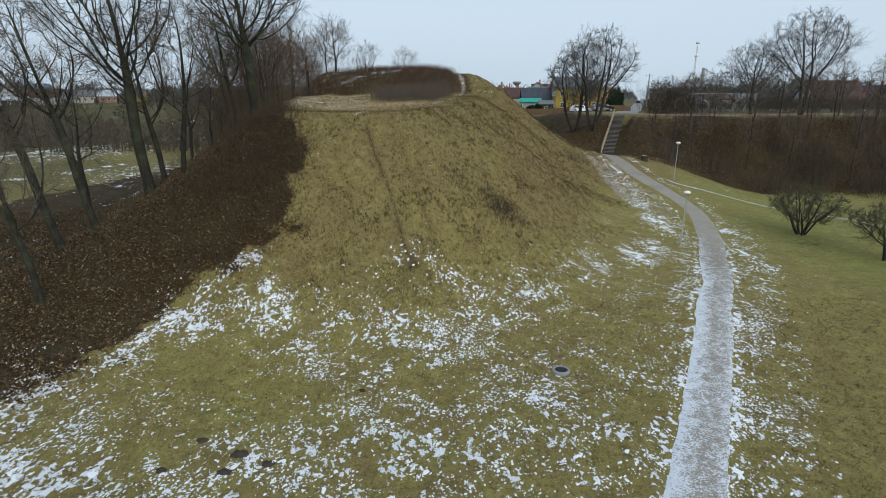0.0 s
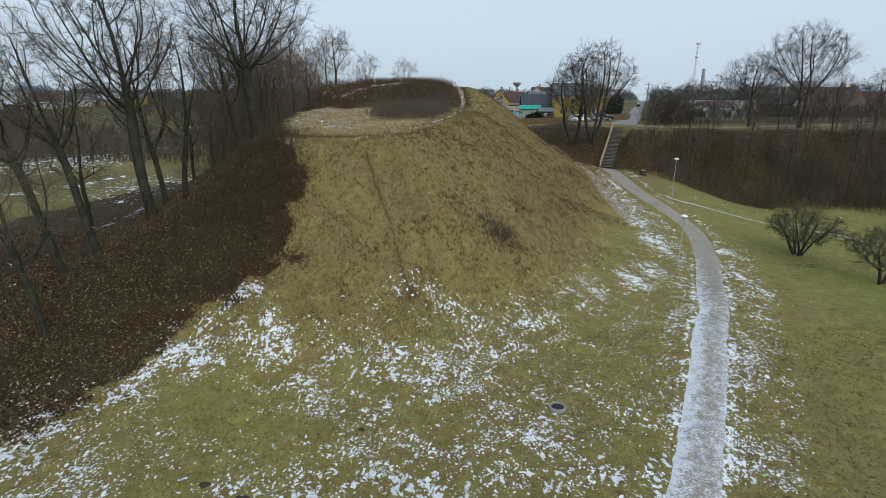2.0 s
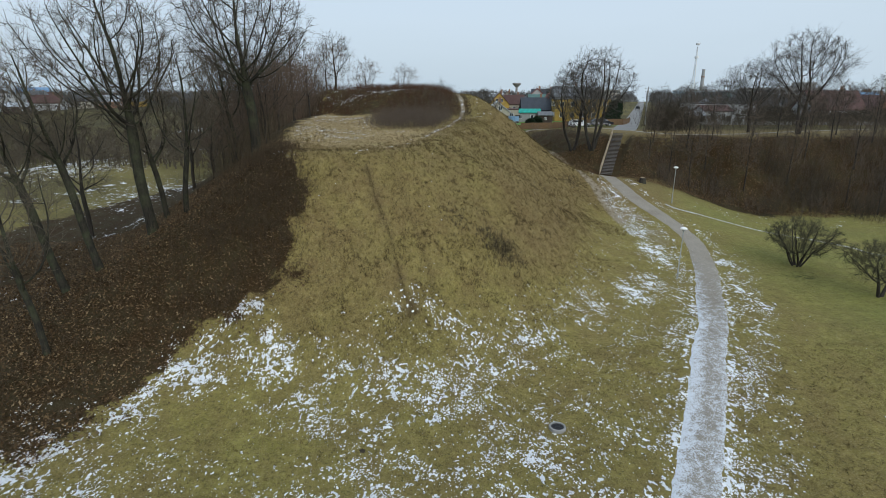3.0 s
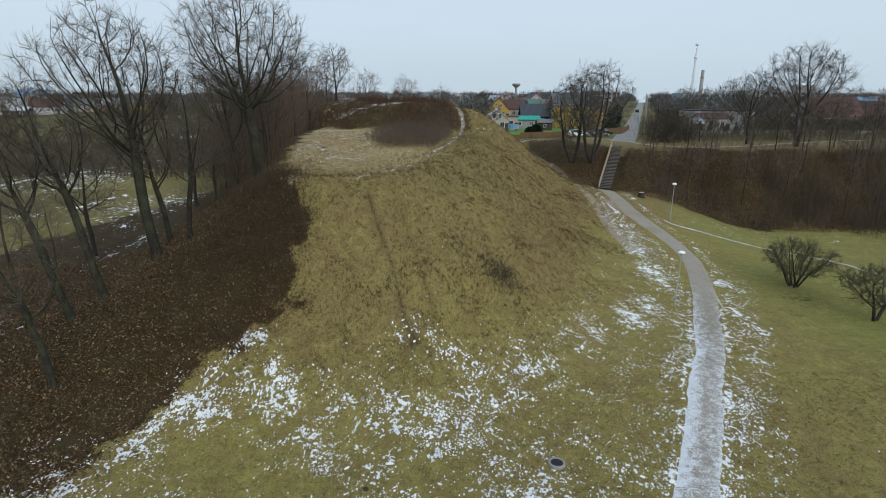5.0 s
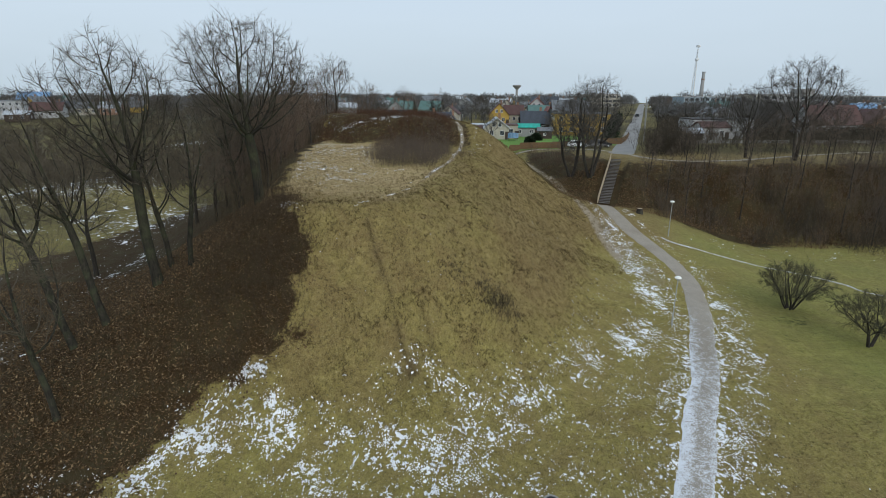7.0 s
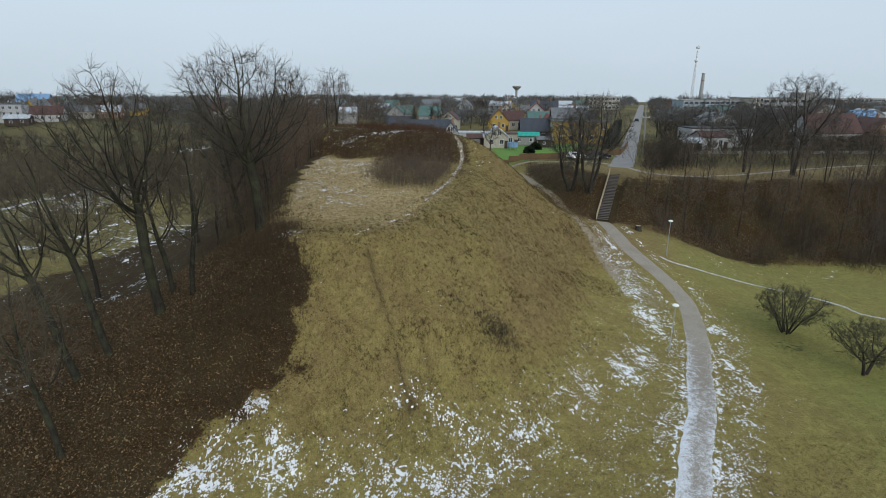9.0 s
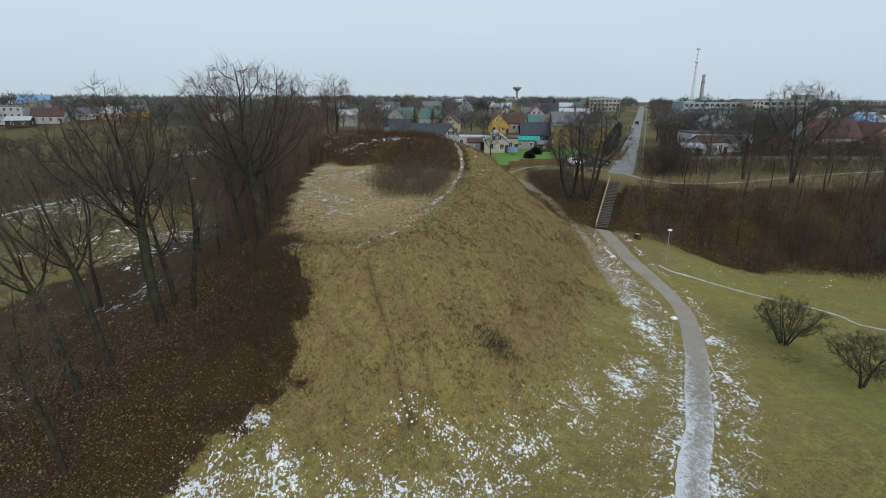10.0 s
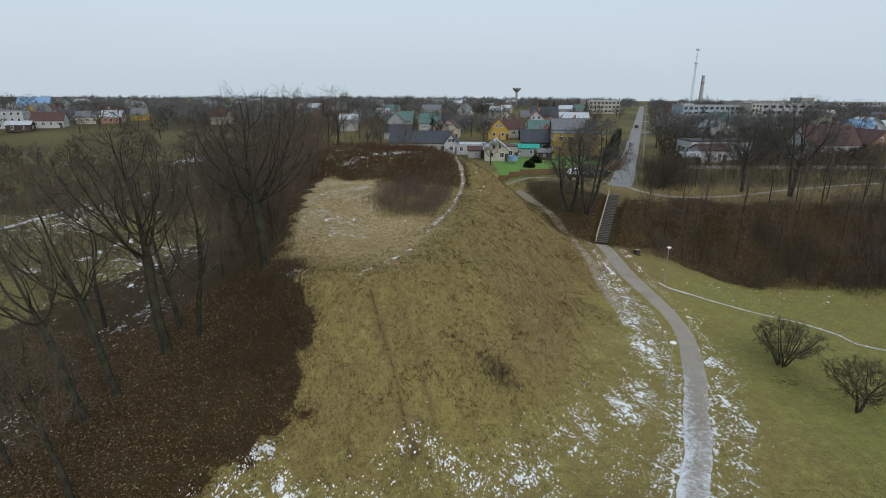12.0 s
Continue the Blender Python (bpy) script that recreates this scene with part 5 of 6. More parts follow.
# the far side of the valley
house(-194.0, 256.0, 11.0, 10.0, 7.6, 0.2, PLASTER, GREY_R, "white three-storey block of flats", 20, rows=3, cols=4, flat=True)
house(-258.0, 362.0, 17.0, 12.0, 5.5, 4.5, GREYWALL, BLUE_R, "large house with a shiny blue-grey roof", 20, cols=4)
house(-178.0, 257.0, 12.5, 9.0, 3.2, 3.4, PLASTER, BROWN_R, "low white house with red-brown roof", 18, cols=4)
house(-173.0, 278.0, 9.5, 8.0, 3.2, 2.6, CREAM, GREY_R, "cream house with a grey roof", 18)
house(-162.5, 280.0, 9.0, 8.0, 3.2, 2.8, BRICKY, PALE_R, "brick house with snow-pale roof", 15)
house(-207.0, 262.0, 12.0, 10.0, 4.4, 3.4, GREYWALL, GREY_R, "grey house with a grey roof", 20)
house(-183.0, 245.0, 9.0, 7.0, 2.8, 1.4, DARKWOOD, PALE_R, "dark timber barn with pale roof", 20, cols=2, chimney=False)

# long public blocks with rows of windows
def block(x, y, w, d, h, rows, cols, wall, label, rz, top=0.0):
    ob = thing("public_building", pose(x, y, z_at(x, y), 0, 0, rz), label, "building", "long blocks")
    bm = bmesh.new()
    box(bm, 0, 0, h / 2, w, d, h)
    part("wall", bm, wall, ob)
    bm = bmesh.new()
    box(bm, 0, 0, h + 0.2, w + 0.5, d + 0.5, 0.4, 0.05)
    if top:
        box(bm, w * 0.3, 0, h + top / 2, 9, d * 0.7, top)
    part("roof", bm, CONCRETE, ob)
    for j in range(rows):
        for i in range(cols):
            add_window(ob, (i + 0.5) / cols * w - w / 2, -d / 2 - 0.03, h / rows * (j + 0.55), min(3.2, w / cols * 0.72), 1.7)
    return ob


block(160, 338, 40, 12, 8.5, 3, 12, BLUEBLOCK, "long blue-grey school block with rows of windows", 9)
block(158, 322, 44, 8, 4.0, 1, 12, GREYWALL, "low front wing with a row of windows", 9)
block(182, 333, 7, 13, 10, 4, 3, CREAM, "pale stair tower between the blocks", 9)
block(204, 336, 38, 12, 10, 3, 8, PLASTER, "three-storey white block with balconies", 9, 3.5)
block(352, 478, 60, 14, 9, 3, 14, GREYWALL, "far grey slab block", 12)
block(275, 470, 70, 14, 9, 3, 16, CREAM, "far pale slab block", 12)
block(118, 420, 26, 12, 9, 3, 8, CREAM, "pale three-storey house beside the road", 18)

# gardens, fences, vehicles
def fence(a, b, height, label, material, name="fence"):
    ax, ay = a
    bx, by = b
    n = max(1, round(math.hypot(bx - ax, by - ay) / 2.4))
    ob = thing(name, pose(ax, ay, z_at(ax, ay)), label, "fence", "garden fences")
    run = math.hypot(bx - ax, by - ay) / n
    turn = math.degrees(math.atan2(by - ay, bx - ax))
    bm = bmesh.new()
    box(bm, 0, 0, height / 2, run - 0.06, 0.05, height, 0.01)
    panel = from_bm("panel", bm, material)
    bm = bmesh.new()
    box(bm, 0, 0, height / 2 + 0.05, 0.12, 0.12, height + 0.2, 0.015)
    post = from_bm("post", bm, material)
    for i in range(n + 1):
        q = i / n
        x, y = ax + (bx - ax) * q, ay + (by - ay) * q
        part("post", post, None, ob, "", pose(x - ax, y - ay, z_at(x, y) - z_at(ax, ay) - 0.1, 0, 0, turn))
        if i < n:
            x, y = x + (bx - ax) / n / 2, y + (by - ay) / n / 2
            part("panel", panel, None, ob, "", pose(x - ax, y - ay, z_at(x, y) - z_at(ax, ay) - 0.05, 0, 0, turn))
    return ob


fence((12.4, 119.3), (28.8, 120.2), 1.35, "brown board fence along the garden", FENCE)
fence((29.0, 120.2), (39.8, 123.0), 1.35, "brown board fence round the yellow house's yard", FENCE)
fence((40.0, 123.2), (51.5, 153.0), 1.3, "brown board fence beside the road", FENCE)
fence((54, 127), (74, 128.5), 0.8, "low pale wall beside the gardens", CONCRETE)
fence((74.5, 128.5), (120, 131), 0.8, "low pale wall beside the gardens", CONCRETE)


def car(x, y, rz, paint, label):
    ob = thing("car", pose(x, y, z_at(x, y) + 0.06, 0, 0, rz), label, "car", "parked cars")
    bm = bmesh.new()
    prof = [(-2.15, 0.35), (2.15, 0.35), (2.2, 0.75), (1.25, 0.95), (0.55, 1.45), (-1.5, 1.48), (-2.1, 1.0)]
    sides = [[bm.verts.new((a, s * (0.88 if b < 1 else 0.72), b)) for a, b in prof] for s in (-1, 1)]
    k = len(prof)
    for i in range(k):
        bm.faces.new((sides[0][i], sides[0][(i + 1) % k], sides[1][(i + 1) % k], sides[1][i]))
    bm.faces.new(sides[0])
    bm.faces.new(sides[1])
    bmesh.ops.bevel(bm, geom=bm.edges[:], offset=0.05, segments=2, affect="EDGES")
    body = part("body", bm, paint, ob)
    for s in (-1, 1):
        bm = bmesh.new()
        box(bm, -0.45, s * 0.80, 1.2, 1.9, 0.05, 0.36, 0.02)
        part("side_window", bm, GLASS, body)
    bm = bmesh.new()
    box(bm, 0, 0, 0, 0.06, 1.3, 0.62, 0.02)
    part("windscreen", bm, GLASS, body, "", pose(0.95, 0, 1.22, 0, -54, 0))
    for fx in (-1.35, 1.35):
        for s in (-1, 1):
            bm = rod(bmesh.new(), (fx, s * 0.74, 0.32), (fx, s * 0.94, 0.32), 0.32, 14)
            wheel = part("wheel", bm, RUBBER, ob)
            part("rim", rod(bmesh.new(), (fx, s * 0.945, 0.32), (fx, s * 0.955, 0.32), 0.19, 10), STEEL, wheel)
    return ob


BLACKPAINT = plain("black_car_paint", (0.02, 0.022, 0.026), 0.25, 0.1, 1.0, 0.5)
WHITEPAINT = plain("white_car_paint", (0.70, 0.71, 0.72), 0.3, 0.06, 1.0, 0.5)
car(32.6, 113.5, 4, BLACKPAINT, "dark parked car behind the tree by the stairs")
car(28.6, 115.6, 2, WHITEPAINT, "white parked car beside the garden fence")
car(93.6, 268.0, 70, BLACKPAINT, "dark car far along the road")



# a trampoline on the lawn
tramp = thing("trampoline", pose(18.0, 139.0, z_at(18, 139)), "round blue garden trampoline on the lawn", "trampoline")
part("mat", lathe(bmesh.new(), [(1.35, 0.72), (1.35, 0.78), (1.2, 0.79)], 18), BLUE_R, tramp, "blue padded rim")
for i in range(6):
    a = i * math.pi / 3
    part("leg", rod(bmesh.new(), (1.3 * math.cos(a), 1.3 * math.sin(a), 0), (1.3 * math.cos(a), 1.3 * math.sin(a), 1.9), 0.04, 6), STEEL, tramp)
bm = bmesh.new()
ringa = [[bm.verts.new((1.3 * math.cos(i * math.pi / 9), 1.3 * math.sin(i * math.pi / 9), z)) for i in range(18)] for z in (0.8, 1.85)]
for i in range(18):
    bm.faces.new((ringa[0][i], ringa[0][(i + 1) % 18], ringa[1][(i + 1) % 18], ringa[1][i]))
part("net", bm, BLUE_R, tramp, "blue safety net")

# ---- stairs ----
stairs = thing("stairs", pose(STAIR[0][0], STAIR[0][1], STAIR_Z[0], 0, 0, math.degrees(math.atan2(-5.3, 12.5))), "long flight of weathered concrete steps up the bank with a pale handrail", "stairs", kind="structure")
bm = bmesh.new()
box(bm, 0, 0, 0, 1.6, 0.44, 0.10, 0.015)
tread = from_bm("step", bm, STEP)
COUNT = 31
for i in range(COUNT):
    part("step", tread, None, stairs, "", pose(0, STAIR_LEN * (i + 0.5) / COUNT, (STAIR_Z[1] - STAIR_Z[0]) * (i + 1) / COUNT - 0.085))
bm = bmesh.new()
rod(bm, (-0.92, -0.1, 0.92), (-0.92, STAIR_LEN, 0.92 + STAIR_Z[1] - STAIR_Z[0]), 0.045, 8)
rod(bm, (-0.92, -0.1, 0.50), (-0.92, STAIR_LEN, 0.50 + STAIR_Z[1] - STAIR_Z[0]), 0.035, 6)
part("handrail", bm, TIMBER, stairs, "pale timber handrail")
bm = bmesh.new()
rise = STAIR_Z[1] - STAIR_Z[0]
for s in (-0.92,):
    ang = math.degrees(math.atan2(rise, STAIR_LEN))
    m = pose(s, STAIR_LEN / 2, rise / 2 + 0.12, ang, 0, 0)
    bmesh.ops.create_cube(bm, size=1.0, matrix=m @ Matrix.Diagonal((0.10, math.hypot(rise, STAIR_LEN), 0.20, 1)))
part("stringer", bm, TIMBER, stairs, "pale edge board")
for i in range(9):
    q = i / 8
    part("post", rod(bmesh.new(), (-0.92, q * STAIR_LEN, rise * q - 0.2), (-0.92, q * STAIR_LEN, rise * q + 0.92), 0.045, 6), TIMBER, stairs)


# ---- lamps ----
def park_lamp(x, y, lean):
    ob = thing("park_lamp", pose(x, y, z_at(x, y), 0, lean, 0), "slim grey park lamp with a flat white head beside the path", "lamp", "park lamps")
    bm = lathe(bmesh.new(), [(0.075, -0.3), (0.075, 0.9), (0.07, 0.95), (0.05, 1.0), (0.042, 4.35)], 10)
    part("pole", bm, STEEL, ob)
    bm = lathe(bmesh.new(), [(0.06, 4.32), (0.09, 4.40), (0.17, 4.46), (0.17, 4.50)], 12)
    part("collar", bm, STEEL, ob)
    bm = lathe(bmesh.new(), [(0.17, 4.50), (0.30, 4.55), (0.31, 4.60), (0.20, 4.70), (0.06, 4.74)], 14)
    part("shade", bm, LAMPGLASS, ob, "flat opal white shade")
    return ob


park_lamp(21.05, 46.08, 0.6)
park_lamp(29.76, 69.34, 0.4)

# ---- manhole ----
mx, my = 6.13, 25.25
hole = thing("manhole", pose(mx, my, z_at(mx, my) + 0.02, -1.5), "round iron manhole cover in a concrete ring on the grass", "manhole")
bm = bmesh.new()
rings = [[bm.verts.new((r * math.cos(i * math.pi / 12), r * math.sin(i * math.pi / 12), z)) for i in range(24)] for r, z in [(0.46, -0.25), (0.46, 0.10), (0.44, 0.13), (0.36, 0.13), (0.345, 0.11), (0.345, -0.05)]]
for a, b in zip(rings, rings[1:]):
    for i in range(24):
        bm.faces.new((a[i], a[(i + 1) % 24], b[(i + 1) % 24], b[i]))
part("ring", bm, CONCRETE, hole, "pale concrete ring")
bm = lathe(bmesh.new(), [(0.335, 0.02), (0.335, 0.085), (0.30, 0.095), (0.28, 0.085), (0.10, 0.085), (0.09, 0.10)], 24)
cover = part("cover", bm, DARK, hole, "dark ribbed iron cover")
for i in range(8):
    a = i * math.pi / 4
    bm = bmesh.new()
    box(bm, 0.19 * math.cos(a), 0.19 * math.sin(a), 0.095, 0.16, 0.03, 0.025, 0.004, math.degrees(a))
    part("rib", bm, DARK, cover)

# ---- landmarks far off ----
stack = thing("chimney_stack", pose(280, 611, 7), "tall grey factory chimney far off", "chimney")
part("shaft", lathe(bmesh.new(), [(2.5, -3), (2.2, 8), (1.7, 24), (1.5, 33.0), (1.65, 33.4), (1.65, 34.2)], 16), GREYWALL, stack)
part("band", lathe(bmesh.new(), [(2.0, 26.0), (2.0, 27.0)], 16), BRICKY, stack)
mast = thing("radio_mast", pose(288, 650, 6.5), "tall lattice radio mast far off", "mast")
H = 60.0
corner = lambda i, z: ((2.3 - 1.7 * z / H) * math.cos(i * 2.0944 + 0.5), (2.3 - 1.7 * z / H) * math.sin(i * 2.0944 + 0.5), z)
for i in range(3):
    part("leg", rod(bmesh.new(), corner(i, -1), corner(i, H), 0.34, 5, 0.22), WHITE, mast)
for j in range(20):
    bm = bmesh.new()
    for i in range(3):
        rod(bm, corner(i, j * H / 20), corner(i + 1, (j + 1) * H / 20), 0.12, 4)
        rod(bm, corner(i, j * H / 20), corner(i + 1, j * H / 20), 0.12, 4)
    part("brace", bm, STEEL, mast)
part("spike", rod(bmesh.new(), (0, 0, H), (0, 0, H + 6), 0.2, 5, 0.06), STEEL, mast)
for z in (48, 62):
    part("dish", lathe(bmesh.new(), [(1.9, z), (2.2, z + 0.6), (2.2, z + 2.0), (1.4, z + 2.4)], 10), WHITE, mast)
tower = thing("water_tower", pose(83, 623, 6.5), "distant grey water tower with a flared tank", "water tower")
part("shaft", lathe(bmesh.new(), [(1.4, -1), (1.2, 12), (1.2, 16)], 12), CONCRETE, tower)
part("tank", lathe(bmesh.new(), [(1.3, 16), (2.8, 17.5), (4.6, 19.2), (4.7, 20.2), (3.2, 20.8)], 18), CONCRETE, tower)

# ---- the rest of the town: gardens, roofs and bare trees out to the horizon ----
rng = np.random.default_rng(77)
kinds = [house(-60 - 30 * i, 330 + 40 * i, w, d, h, rh, wall, roof, label, 0, ridge, rows, 2)
         for i, (w, d, h, rh, wall, roof, ridge, rows, label) in enumerate([
             (10, 9, 3.4, 3.6, PLASTER, GREY_R, "x", 1, "white town house with a grey roof"),
             (9, 10, 4.6, 3.8, CREAM, BROWN_R, "y", 1, "cream gabled town house with brown roof"),
             (11, 9, 3.2, 3.2, BRICKY, BROWN_R, "x", 1, "brick town house with brown roof"),
             (9, 9, 5.6, 2.4, GREYWALL, PALE_R, "x", 2, "grey town house with pale metal roof"),
             (8, 10, 3.6, 4.2, YELLOW, GREY_R, "y", 1, "ochre gabled town house with grey roof"),
             (12, 8, 3.0, 2.6, GREYWALL, BLUE_GREY_R, "x", 1, "low grey town house with slate roof"),
             (9, 9, 4.0, 4.0, GREYWALL, GREEN_R, "x", 1, "grey town house with a dull green roof")])]
road_x = lambda y: 33 + 0.362 * (y - 102)
taken = [tuple(o.matrix_basis.translation.xy) for o in bpy.data.objects if o.parent is None and ("category" in o.keys()) and o["category"] in ("house", "building")]


def free(x, y, gap):
    ok = abs(x - road_x(y)) > gap * 0.6 + 4 and not (x < -25 and y < 235 - 0.35 * (x + 25)) and not (-12 < x < 60 and y < 178) and not (50 < x < 150 and y < 235) and all(math.hypot(x - a, y - b) > gap for a, b in taken)
    return ok


count = 0
while count < 250:
    y = 205 + 760 * rng.random() ** 1.25
    x = rng.uniform(-0.85, 0.85) * y + 10
    if free(x, y, 15):
        taken.append((x, y))
        again(kinds[rng.integers(len(kinds))], x, y, rng.uniform(0.75, 1.0), rng.choice([0, 90, 180, 270]) + rng.normal(-8, 8))
        count += 1

far_a = tree("tree", 61, 11, 0.22, "bare garden tree among the houses", BARK_DARK, TWIGS_GREY, wide=8.0, clear=0.22, count=220, step=0.7, group="town trees", twigs=(5, 2), least=0.030, bole=6)
plant(far_a, -32, 158, 1.0, 0)
far_b = tree("tree", 67, 8, 0.18, "bare fruit tree in a garden", BARK_DARK, TWIGS_DARK, wide=7.0, clear=0.2, count=200, step=0.6, group="town trees", twigs=(5, 2), least=0.025, bole=6)
plant(far_b, 0, 182, 1.0, 0)
count = 0
while count < 150:
    y = 135 + 330 * rng.random() ** 1.2
    x = rng.uniform(-0.9, 0.9) * y + 10
    if free(x, y, 6) or (abs(x - road_x(y)) > 8 and 55 < x < 150 and 118 < y < 235) or (x < -30 and 150 < y and rng.random() < 0.5):
        again(far_a if rng.random() < 0.5 else far_b, x, y, rng.uniform(0.7, 1.2), rng.uniform(0, 360))
        count += 1


def conifer(seed, height, label):
    """A dense dark evergreen of many drooping sprays."""
    r = np.random.default_rng(seed)
    P0, R0 = stem(height, height * 0.018, r, 0.01)
    P1, R1 = grow(P0, R0, 70, r, 0.04, 0.99, 78, 8, 0.26, 0.86, 4, -0.05, 0.06, 0.5, 0.02)
    P2, R2 = grow(P1, R1, 9, r, 0.1, 1.0, 45, 12, 0.5, 0.4, 3, -0.08, 0.1, 0.8, 0.05)
    ob = thing("conifer", Matrix(), label, "conifer", "garden conifers")
    part("trunk", bundle("trunk", [(P0, R0, 7)], BARK_DARK), BARK_DARK, ob)
    part("crown", bundle("crown", [(P1, R1, 4), (P2, R2, 4)], NEEDLES), NEEDLES, ob, "dark green sprays")
    return ob


spruce = conifer(5, 9.0, "dark green spruce in a garden")
plant(spruce, -9.5, 200, 1.0, 0)
for x, y, s, a in [(-3, 196, 1.0, 50), (30, 232, 0.7, 100), (47.5, 152, 0.75, 200), (49.5, 158, 0.7, 20), (98, 205, 0.9, 40), (66, 330, 1.2, 70), (90, 350, 1.3, 10), (-60, 290, 1.2, 130), (140, 300, 1.1, 60)]:
    again(spruce, x, y, s, a)


def clipped_bush(x, y, r, label):
    """A round clipped evergreen."""
    g = np.random.default_rng(int(x * 10))
    m = 900
    d = g.normal(size=(m, 3))
    d /= np.linalg.norm(d, axis=1)[:, None]
    d[:, 2] = np.abs(d[:, 2])
    a = d * r * g.uniform(0.55, 0.9, (m, 1)) * np.array([1, 1, 1.15])
    P = np.stack([a, a + d * r * 0.2 + g.normal(0, 0.06, (m, 3))], 1)
    ob = thing("evergreen_bush", pose(x, y, z_at(x, y)), label, "bush", "garden bushes")
    part("crown", bundle("crown", [(P, np.full((m, 2), 0.06 * r), 4)], NEEDLES), NEEDLES, ob)
    return ob


clipped_bush(21.0, 131.5, 1.35, "round clipped evergreen bush on the lawn")
clipped_bush(24.0, 140.5, 1.6, "dark evergreen bush beside the shed")

# a clipped thuja hedge along the road
hedge = thing("hedge", pose(0, 0, 0), "tall dark evergreen hedge along the road", "hedge")
for i in range(16):
    y = 133 + i * 4.2
    x = road_x(y) - 4.6
    P0, R0 = stem(4.6 + 0.8 * math.sin(i * 2.1), 0.08, rng, 0.02, base=(x, y, z_at(x, y)))
    P1, R1 = grow(P0, R0, 60, rng, 0.03, 0.99, 40, 10, 0.34, 0.7, 3, 0.2, 0.08, 0.5, 0.05)
    P2, R2 = grow(P1, R1, 6, rng, 0.2, 1.0, 35, 10, 0.5, 0.3, 2, 0.1, 0.1, 0.9, 0.06)
    part("hedge_plant", bundle("hedge_plant", [(P0, R0, 5), (P1, R1, 4), (P2, R2, 4)], NEEDLES), NEEDLES, hedge)

def far_wood(n, near, deep, seed, label, density, material, size=(4.5, 9.0), wide=(-0.95, 0.95)):
    """Distant bare trees: each a loose egg of twig sprays with gaps."""
    g = np.random.default_rng(seed)
    y = near + deep * g.random(n * 3) ** 1.1
    x = g.uniform(*wide, n * 3) * y
    ok = (np.abs(x - road_x(y)) > 9) & (ripple(x, y, 60, 2) + 0.6 * ripple(x, y, 23, 5) > density) & (np.array([min(math.hypot(a - c, b - d) for c, d in taken) for a, b in zip(x, y)]) > 8)
    x, y = x[ok][:n], y[ok][:n]
    m, k = len(x), 44
    h = g.uniform(*size, m)
    d = g.normal(size=(m, k, 3))
    d /= np.linalg.norm(d, axis=2, keepdims=True)
    r = g.random((m, k, 1)) ** 0.4
    c = np.stack([x, y, land(x, y) + 0.58 * h], 1)[:, None] + d * r * (h[:, None, None] * np.array([0.36, 0.36, 0.42]))
    u = d * np.array([0.7, 0.7, 0.6]) + np.array([0, 0, 0.25]) + g.normal(0, 0.3, (m, k, 3))
    v = np.cross(u, g.normal(size=(m, k, 3)))
    v /= np.linalg.norm(v, axis=2, keepdims=True) + 1e-9
    L = (h * 0.15)[:, None, None]
    V = np.stack([c - u * L - v * L * 0.16, c - u * L * 0.8 + v * L * 0.18, c + u * L], 2).reshape(-1, 3)
    trunk = np.stack([np.stack([x - 0.18, y, land(x, y)], 1), np.stack([x + 0.18, y, land(x, y)], 1), np.stack([x, y, land(x, y) + 0.8 * h], 1)], 1).reshape(-1, 3)
    V = np.concatenate([V, trunk])
    return tagged(new("far_woods", mesh_of("far_woods", V, np.arange(len(V)).reshape(-1, 3), [material])), label, "woods", kind="stuff")


# these two woods carry the far haze in their twig colour
far_wood(3600, 230, 420, 41, "bare trees and hedges between the town's gardens", 0.0, TWIGS_MISTED)
far_wood(5600, 470, 900, 43, "far bare woods out to the horizon", -0.6, TWIGS_MISTED, (6, 11))
far_wood(1100, 105, 190, 45, "low bare bushes and young trees on the valley's far side", -0.15, TWIGS_HAZE, (1.2, 4.2), (-0.95, -0.30))

far_wood(2000, 128, 240, 49, "leafless bushes and hedges in the gardens", -0.5, TWIGS_DARK, (1.2, 4.0), (0.37, 0.80))

# utility poles along the road
def pole(x, y):
    ob = thing("utility_pole", pose(x, y, z_at(x, y)), "grey concrete utility pole beside the road", "pole", "utility poles")
    part("pole", lathe(bmesh.new(), [(0.16, -0.3), (0.15, 3), (0.10, 8.6)], 8), CONCRETE, ob)
    bm = bmesh.new()
    box(bm, 0, 0, 8.1, 1.7, 0.12, 0.12, 0.01)
    part("crossarm", bm, STEEL, ob)
    for s in (-0.7, 0, 0.7):
        part("insulator", lathe(bmesh.new(), [(0.05, 8.16), (0.07, 8.24), (0.04, 8.34)], 6, s), WHITE, ob)
    return ob


for i in range(5):
    y = 132 + i * 52
    pole(road_x(y) + 4.3, y)

# ---- small things on the grass ----
SOIL = plain("dark_turned_soil", (0.060, 0.048, 0.036), 0.95, 0.4, 5.0, 0.1, 0.0, 0.04, 30.0)


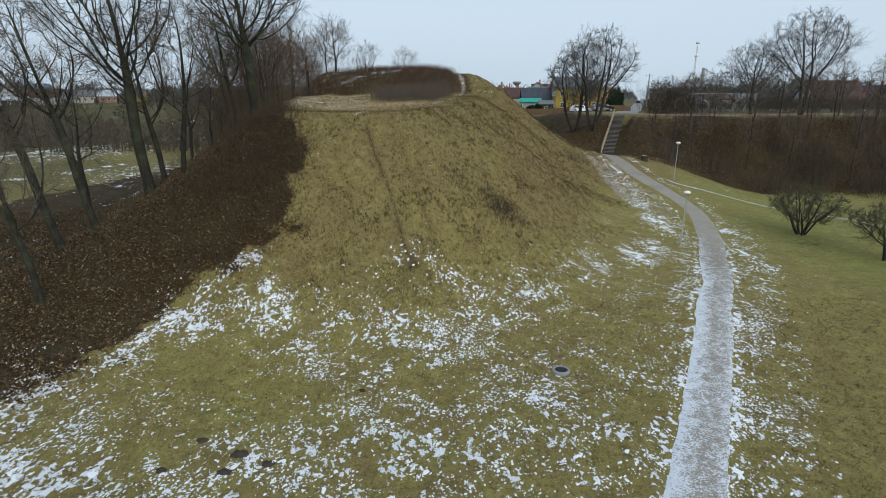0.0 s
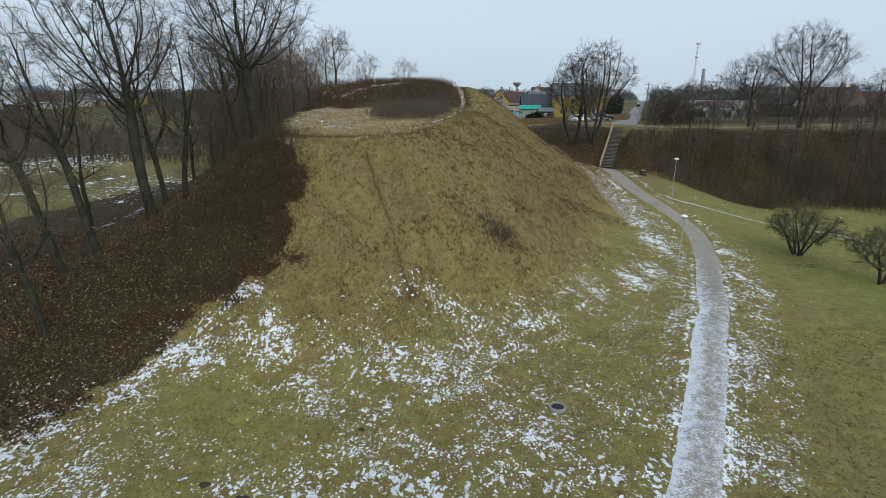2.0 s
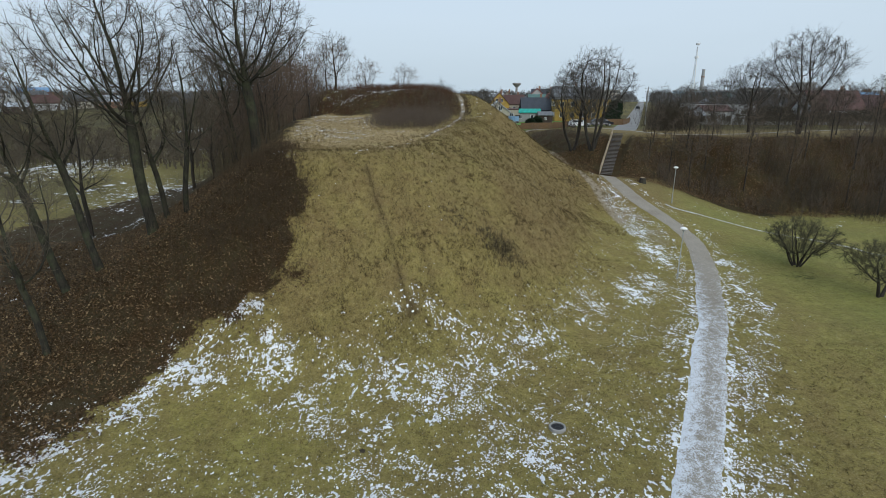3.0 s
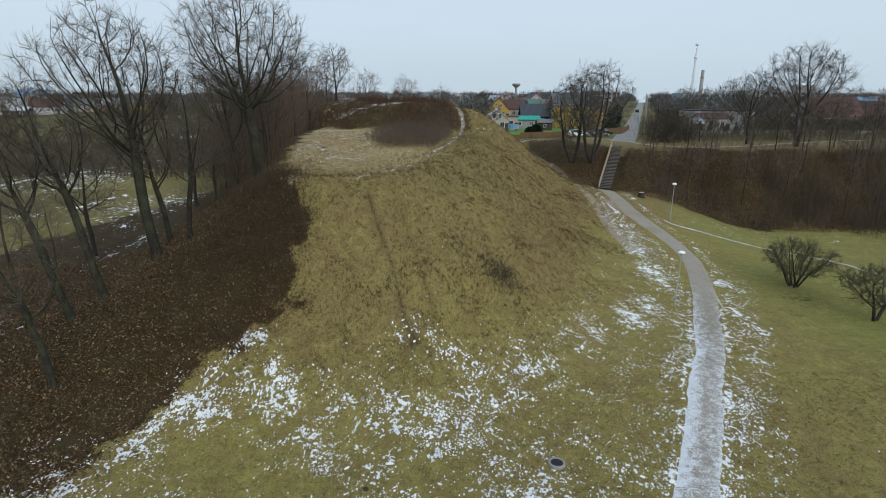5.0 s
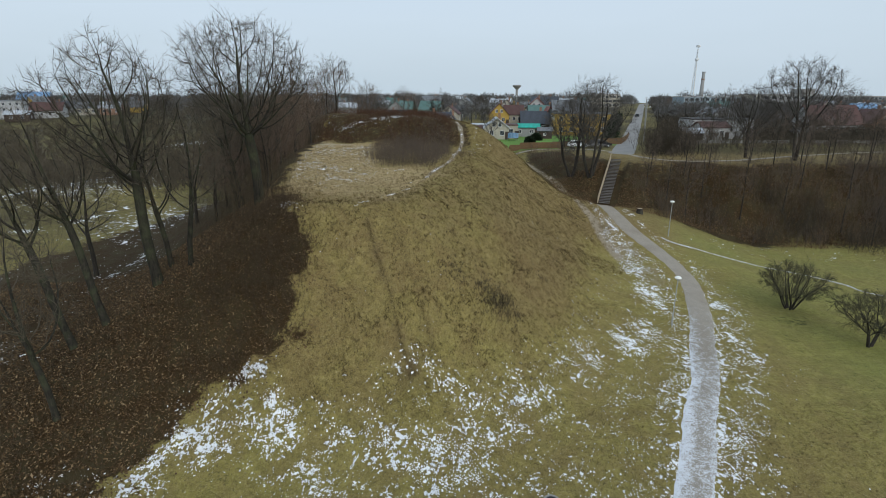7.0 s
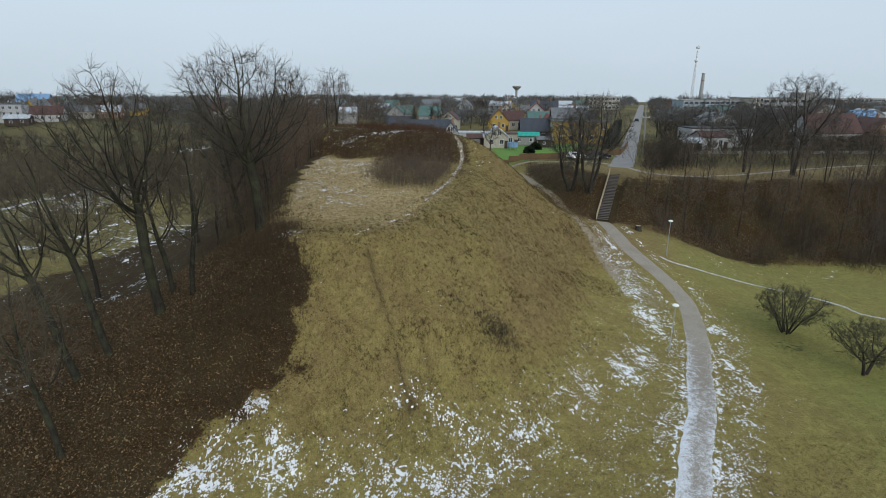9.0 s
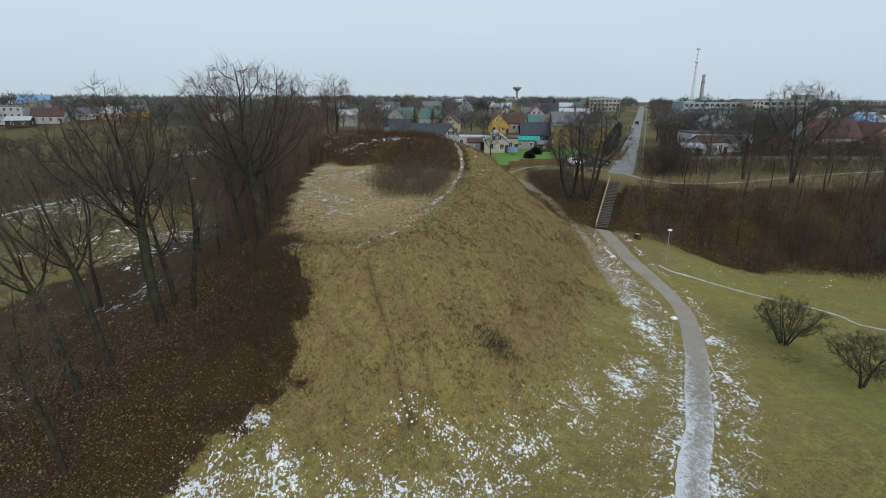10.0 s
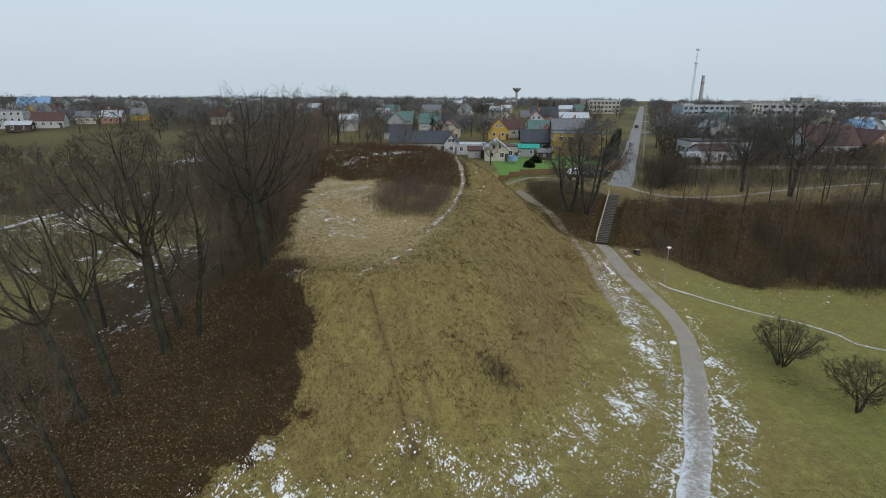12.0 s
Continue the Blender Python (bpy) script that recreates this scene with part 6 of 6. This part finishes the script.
def molehill(x, y, r, seed):
    """A crumbled mound of dark soil."""
    g = np.random.default_rng(seed)
    bm = bmesh.new()
    n, rings = 18, 7
    loops = []
    for j in range(rings):
        q = j / (rings - 1)
        loops.append([bm.verts.new((r * q * math.cos(i * 2 * math.pi / n) * g.uniform(0.88, 1.12), r * q * 0.8 * math.sin(i * 2 * math.pi / n) * g.uniform(0.88, 1.12), 0.45 * r * (1 - q ** 1.6) + g.normal(0, 0.025) - 0.04)) for i in range(n)])
    for a, b in zip(loops, loops[1:]):
        for i in range(n):
            bm.faces.new((a[i], a[(i + 1) % n], b[(i + 1) % n], b[i]))
    bmesh.ops.remove_doubles(bm, verts=loops[0], dist=0.2)
    me = smooth(from_bm("molehill", bm, SOIL))
    ob = new("molehill", me)
    ob.matrix_basis = pose(x, y, z_at(x, y))
    return tagged(ob, "small mound of dark turned soil in the grass", "molehill", "molehills")


for i, (x, y, r) in enumerate([(-10.2, 19.5, 0.30), (-8.3, 18.6, 0.42), (-6.95, 18.0, 0.32), (-8.5, 17.5, 0.34), (-11.0, 17.6, 0.28), (-4.0, 23.4, 0.22)]):
    molehill(x, y, r, 90 + i)

stump = thing("tree_stump", pose(28.25, 76.24, z_at(28.25, 76.24)), "old grey-brown tree stump at the foot of the bank", "stump")
part("bole", lathe(bmesh.new(), [(0.62, -0.2), (0.50, 0.05), (0.42, 0.35), (0.40, 0.62), (0.37, 0.66)], 14), BARK_DARK, stump)
part("cut_face", lathe(bmesh.new(), [(0.35, 0.655), (0.34, 0.675)], 14), TIMBER, stump, "pale weathered cut")

# sheds and a greenhouse behind the garden fences
house(27.5, 148.5, 3.2, 2.6, 2.1, 0.7, DARKWOOD, GREY_R, "small dark timber garden shed", -4, cols=1, chimney=False, win=(0.7, 0.7), group="garden sheds")
house(9.5, 152.0, 4.2, 3.0, 2.2, 0.8, GREYWALL, BROWN_R, "small grey garden shed with brown roof", -3, cols=1, chimney=False, win=(0.7, 0.7), group="garden sheds")
house(62.0, 138.5, 4.5, 3.2, 2.2, 0.9, DARKWOOD, PALE_R, "dark garden shed with a pale roof", 4, cols=1, chimney=False, win=(0.7, 0.7), group="garden sheds")
house(92.0, 141.0, 5.0, 3.6, 2.3, 1.0, GREYWALL, GREY_R, "grey garden shed among fruit trees", 5, cols=1, chimney=False, win=(0.7, 0.7), group="garden sheds")
for x, y, s, a in [(34.0, 137.0, 0.8, 30), (38.5, 146.0, 0.9, 80), (12.0, 134.0, 0.6, 140), (46.0, 176.0, 0.9, 200), (57.0, 134.0, 0.7, 10), (64.0, 132.0, 0.8, 60), (72.0, 136.0, 0.75, 110), (80.0, 134.0, 0.8, 160), (88.0, 132.0, 0.75, 210),
                   (97.0, 137.0, 0.85, 260), (105.0, 134.0, 0.8, 310), (84.0, 145.0, 0.9, 20), (120.0, 146.0, 0.9, 70), (66.0, 120.0, 0.8, 120), (78.0, 118.0, 0.9, 170)]:
    again(far_b if a % 20 else far_a, x, y, s, a)



# ---- what is left of the snow: thin crusts with crumbling edges ----
def snow_flecks(name, n, area, seed, label, size, lo, gain, cap=1.0):
    """Flat irregular crusts of snow, thick in the middle, strewn where the snow mask is high."""
    g = np.random.default_rng(seed)
    x, y = g.uniform(area[0], area[1], n), g.uniform(area[2], area[3], n)
    z = land(x, y)
    m = masks(x, y, z)
    grain = 0.25 + 0.65 * ripple(x, y, 0.5, 3) + 0.55 * ripple(x, y, 1.5, 6)
    p = np.clip((m["snow"] - lo) * gain, 0, cap) * np.clip(grain * 1.5, 0.04, 1.7)
    ok = (g.random(n) < p) & (line_dist(x, y, PATH_LINE)[0] > 1.02)
    x, y, z, s = x[ok], y[ok], z[ok], m["snow"][ok]
    k = len(x)
    r = g.uniform(*size, k) * np.clip(0.6 + 0.7 * (s - lo), 0.5, 1.3) * np.exp(g.normal(-0.12, 0.40, k))
    a0 = g.normal(1.35, 0.6, k)
    sides = 7
    th = np.arange(sides) * 2 * math.pi / sides
    rad = r[:, None] * g.uniform(0.35, 1.5, (k, sides))
    u, v = rad * np.cos(th), rad * np.sin(th) * 0.6
    px = x[:, None] + u * np.cos(a0)[:, None] - v * np.sin(a0)[:, None]
    py = y[:, None] + u * np.sin(a0)[:, None] + v * np.cos(a0)[:, None]
    rim = np.stack([px, py, land(px, py) + 0.012], 2)
    top = np.stack([x, y, z + 0.03 + 0.10 * r], 1)[:, None]
    V = np.concatenate([top, rim], 1).reshape(-1, 3)
    i = np.arange(k)[:, None] * (sides + 1)
    j = np.arange(sides)[None]
    F = np.stack([i + 0 * j, i + 1 + j, i + 1 + (j + 1) % sides], 2).reshape(-1, 3)
    return tagged(new(name, smooth(mesh_of(name, V, F, [SNOWY]))), label, "snow", kind="stuff")


snow_flecks("snow_patches", 300000, (-30, 20, 12, 46), 5, "scattered crusts of old snow on the meadow and hill foot", (0.028, 0.095), 0.34, 1.0, 0.28)
snow_flecks("snow_patches", 200000, (12, 40, 18, 84), 6, "scattered crusts of old snow beside the path", (0.03, 0.095), 0.39, 1.1, 0.32)
snow_flecks("snow_patches", 100000, (-20, 6, 44, 102), 7, "snow flecks on the plateau and rampart", (0.04, 0.11), 0.36, 0.9, 0.26)
snow_flecks("snow_patches", 40000, (-95, -28, 30, 150), 8, "snow left on the valley floor", (0.14, 0.45), 0.50, 1.6, 0.5)
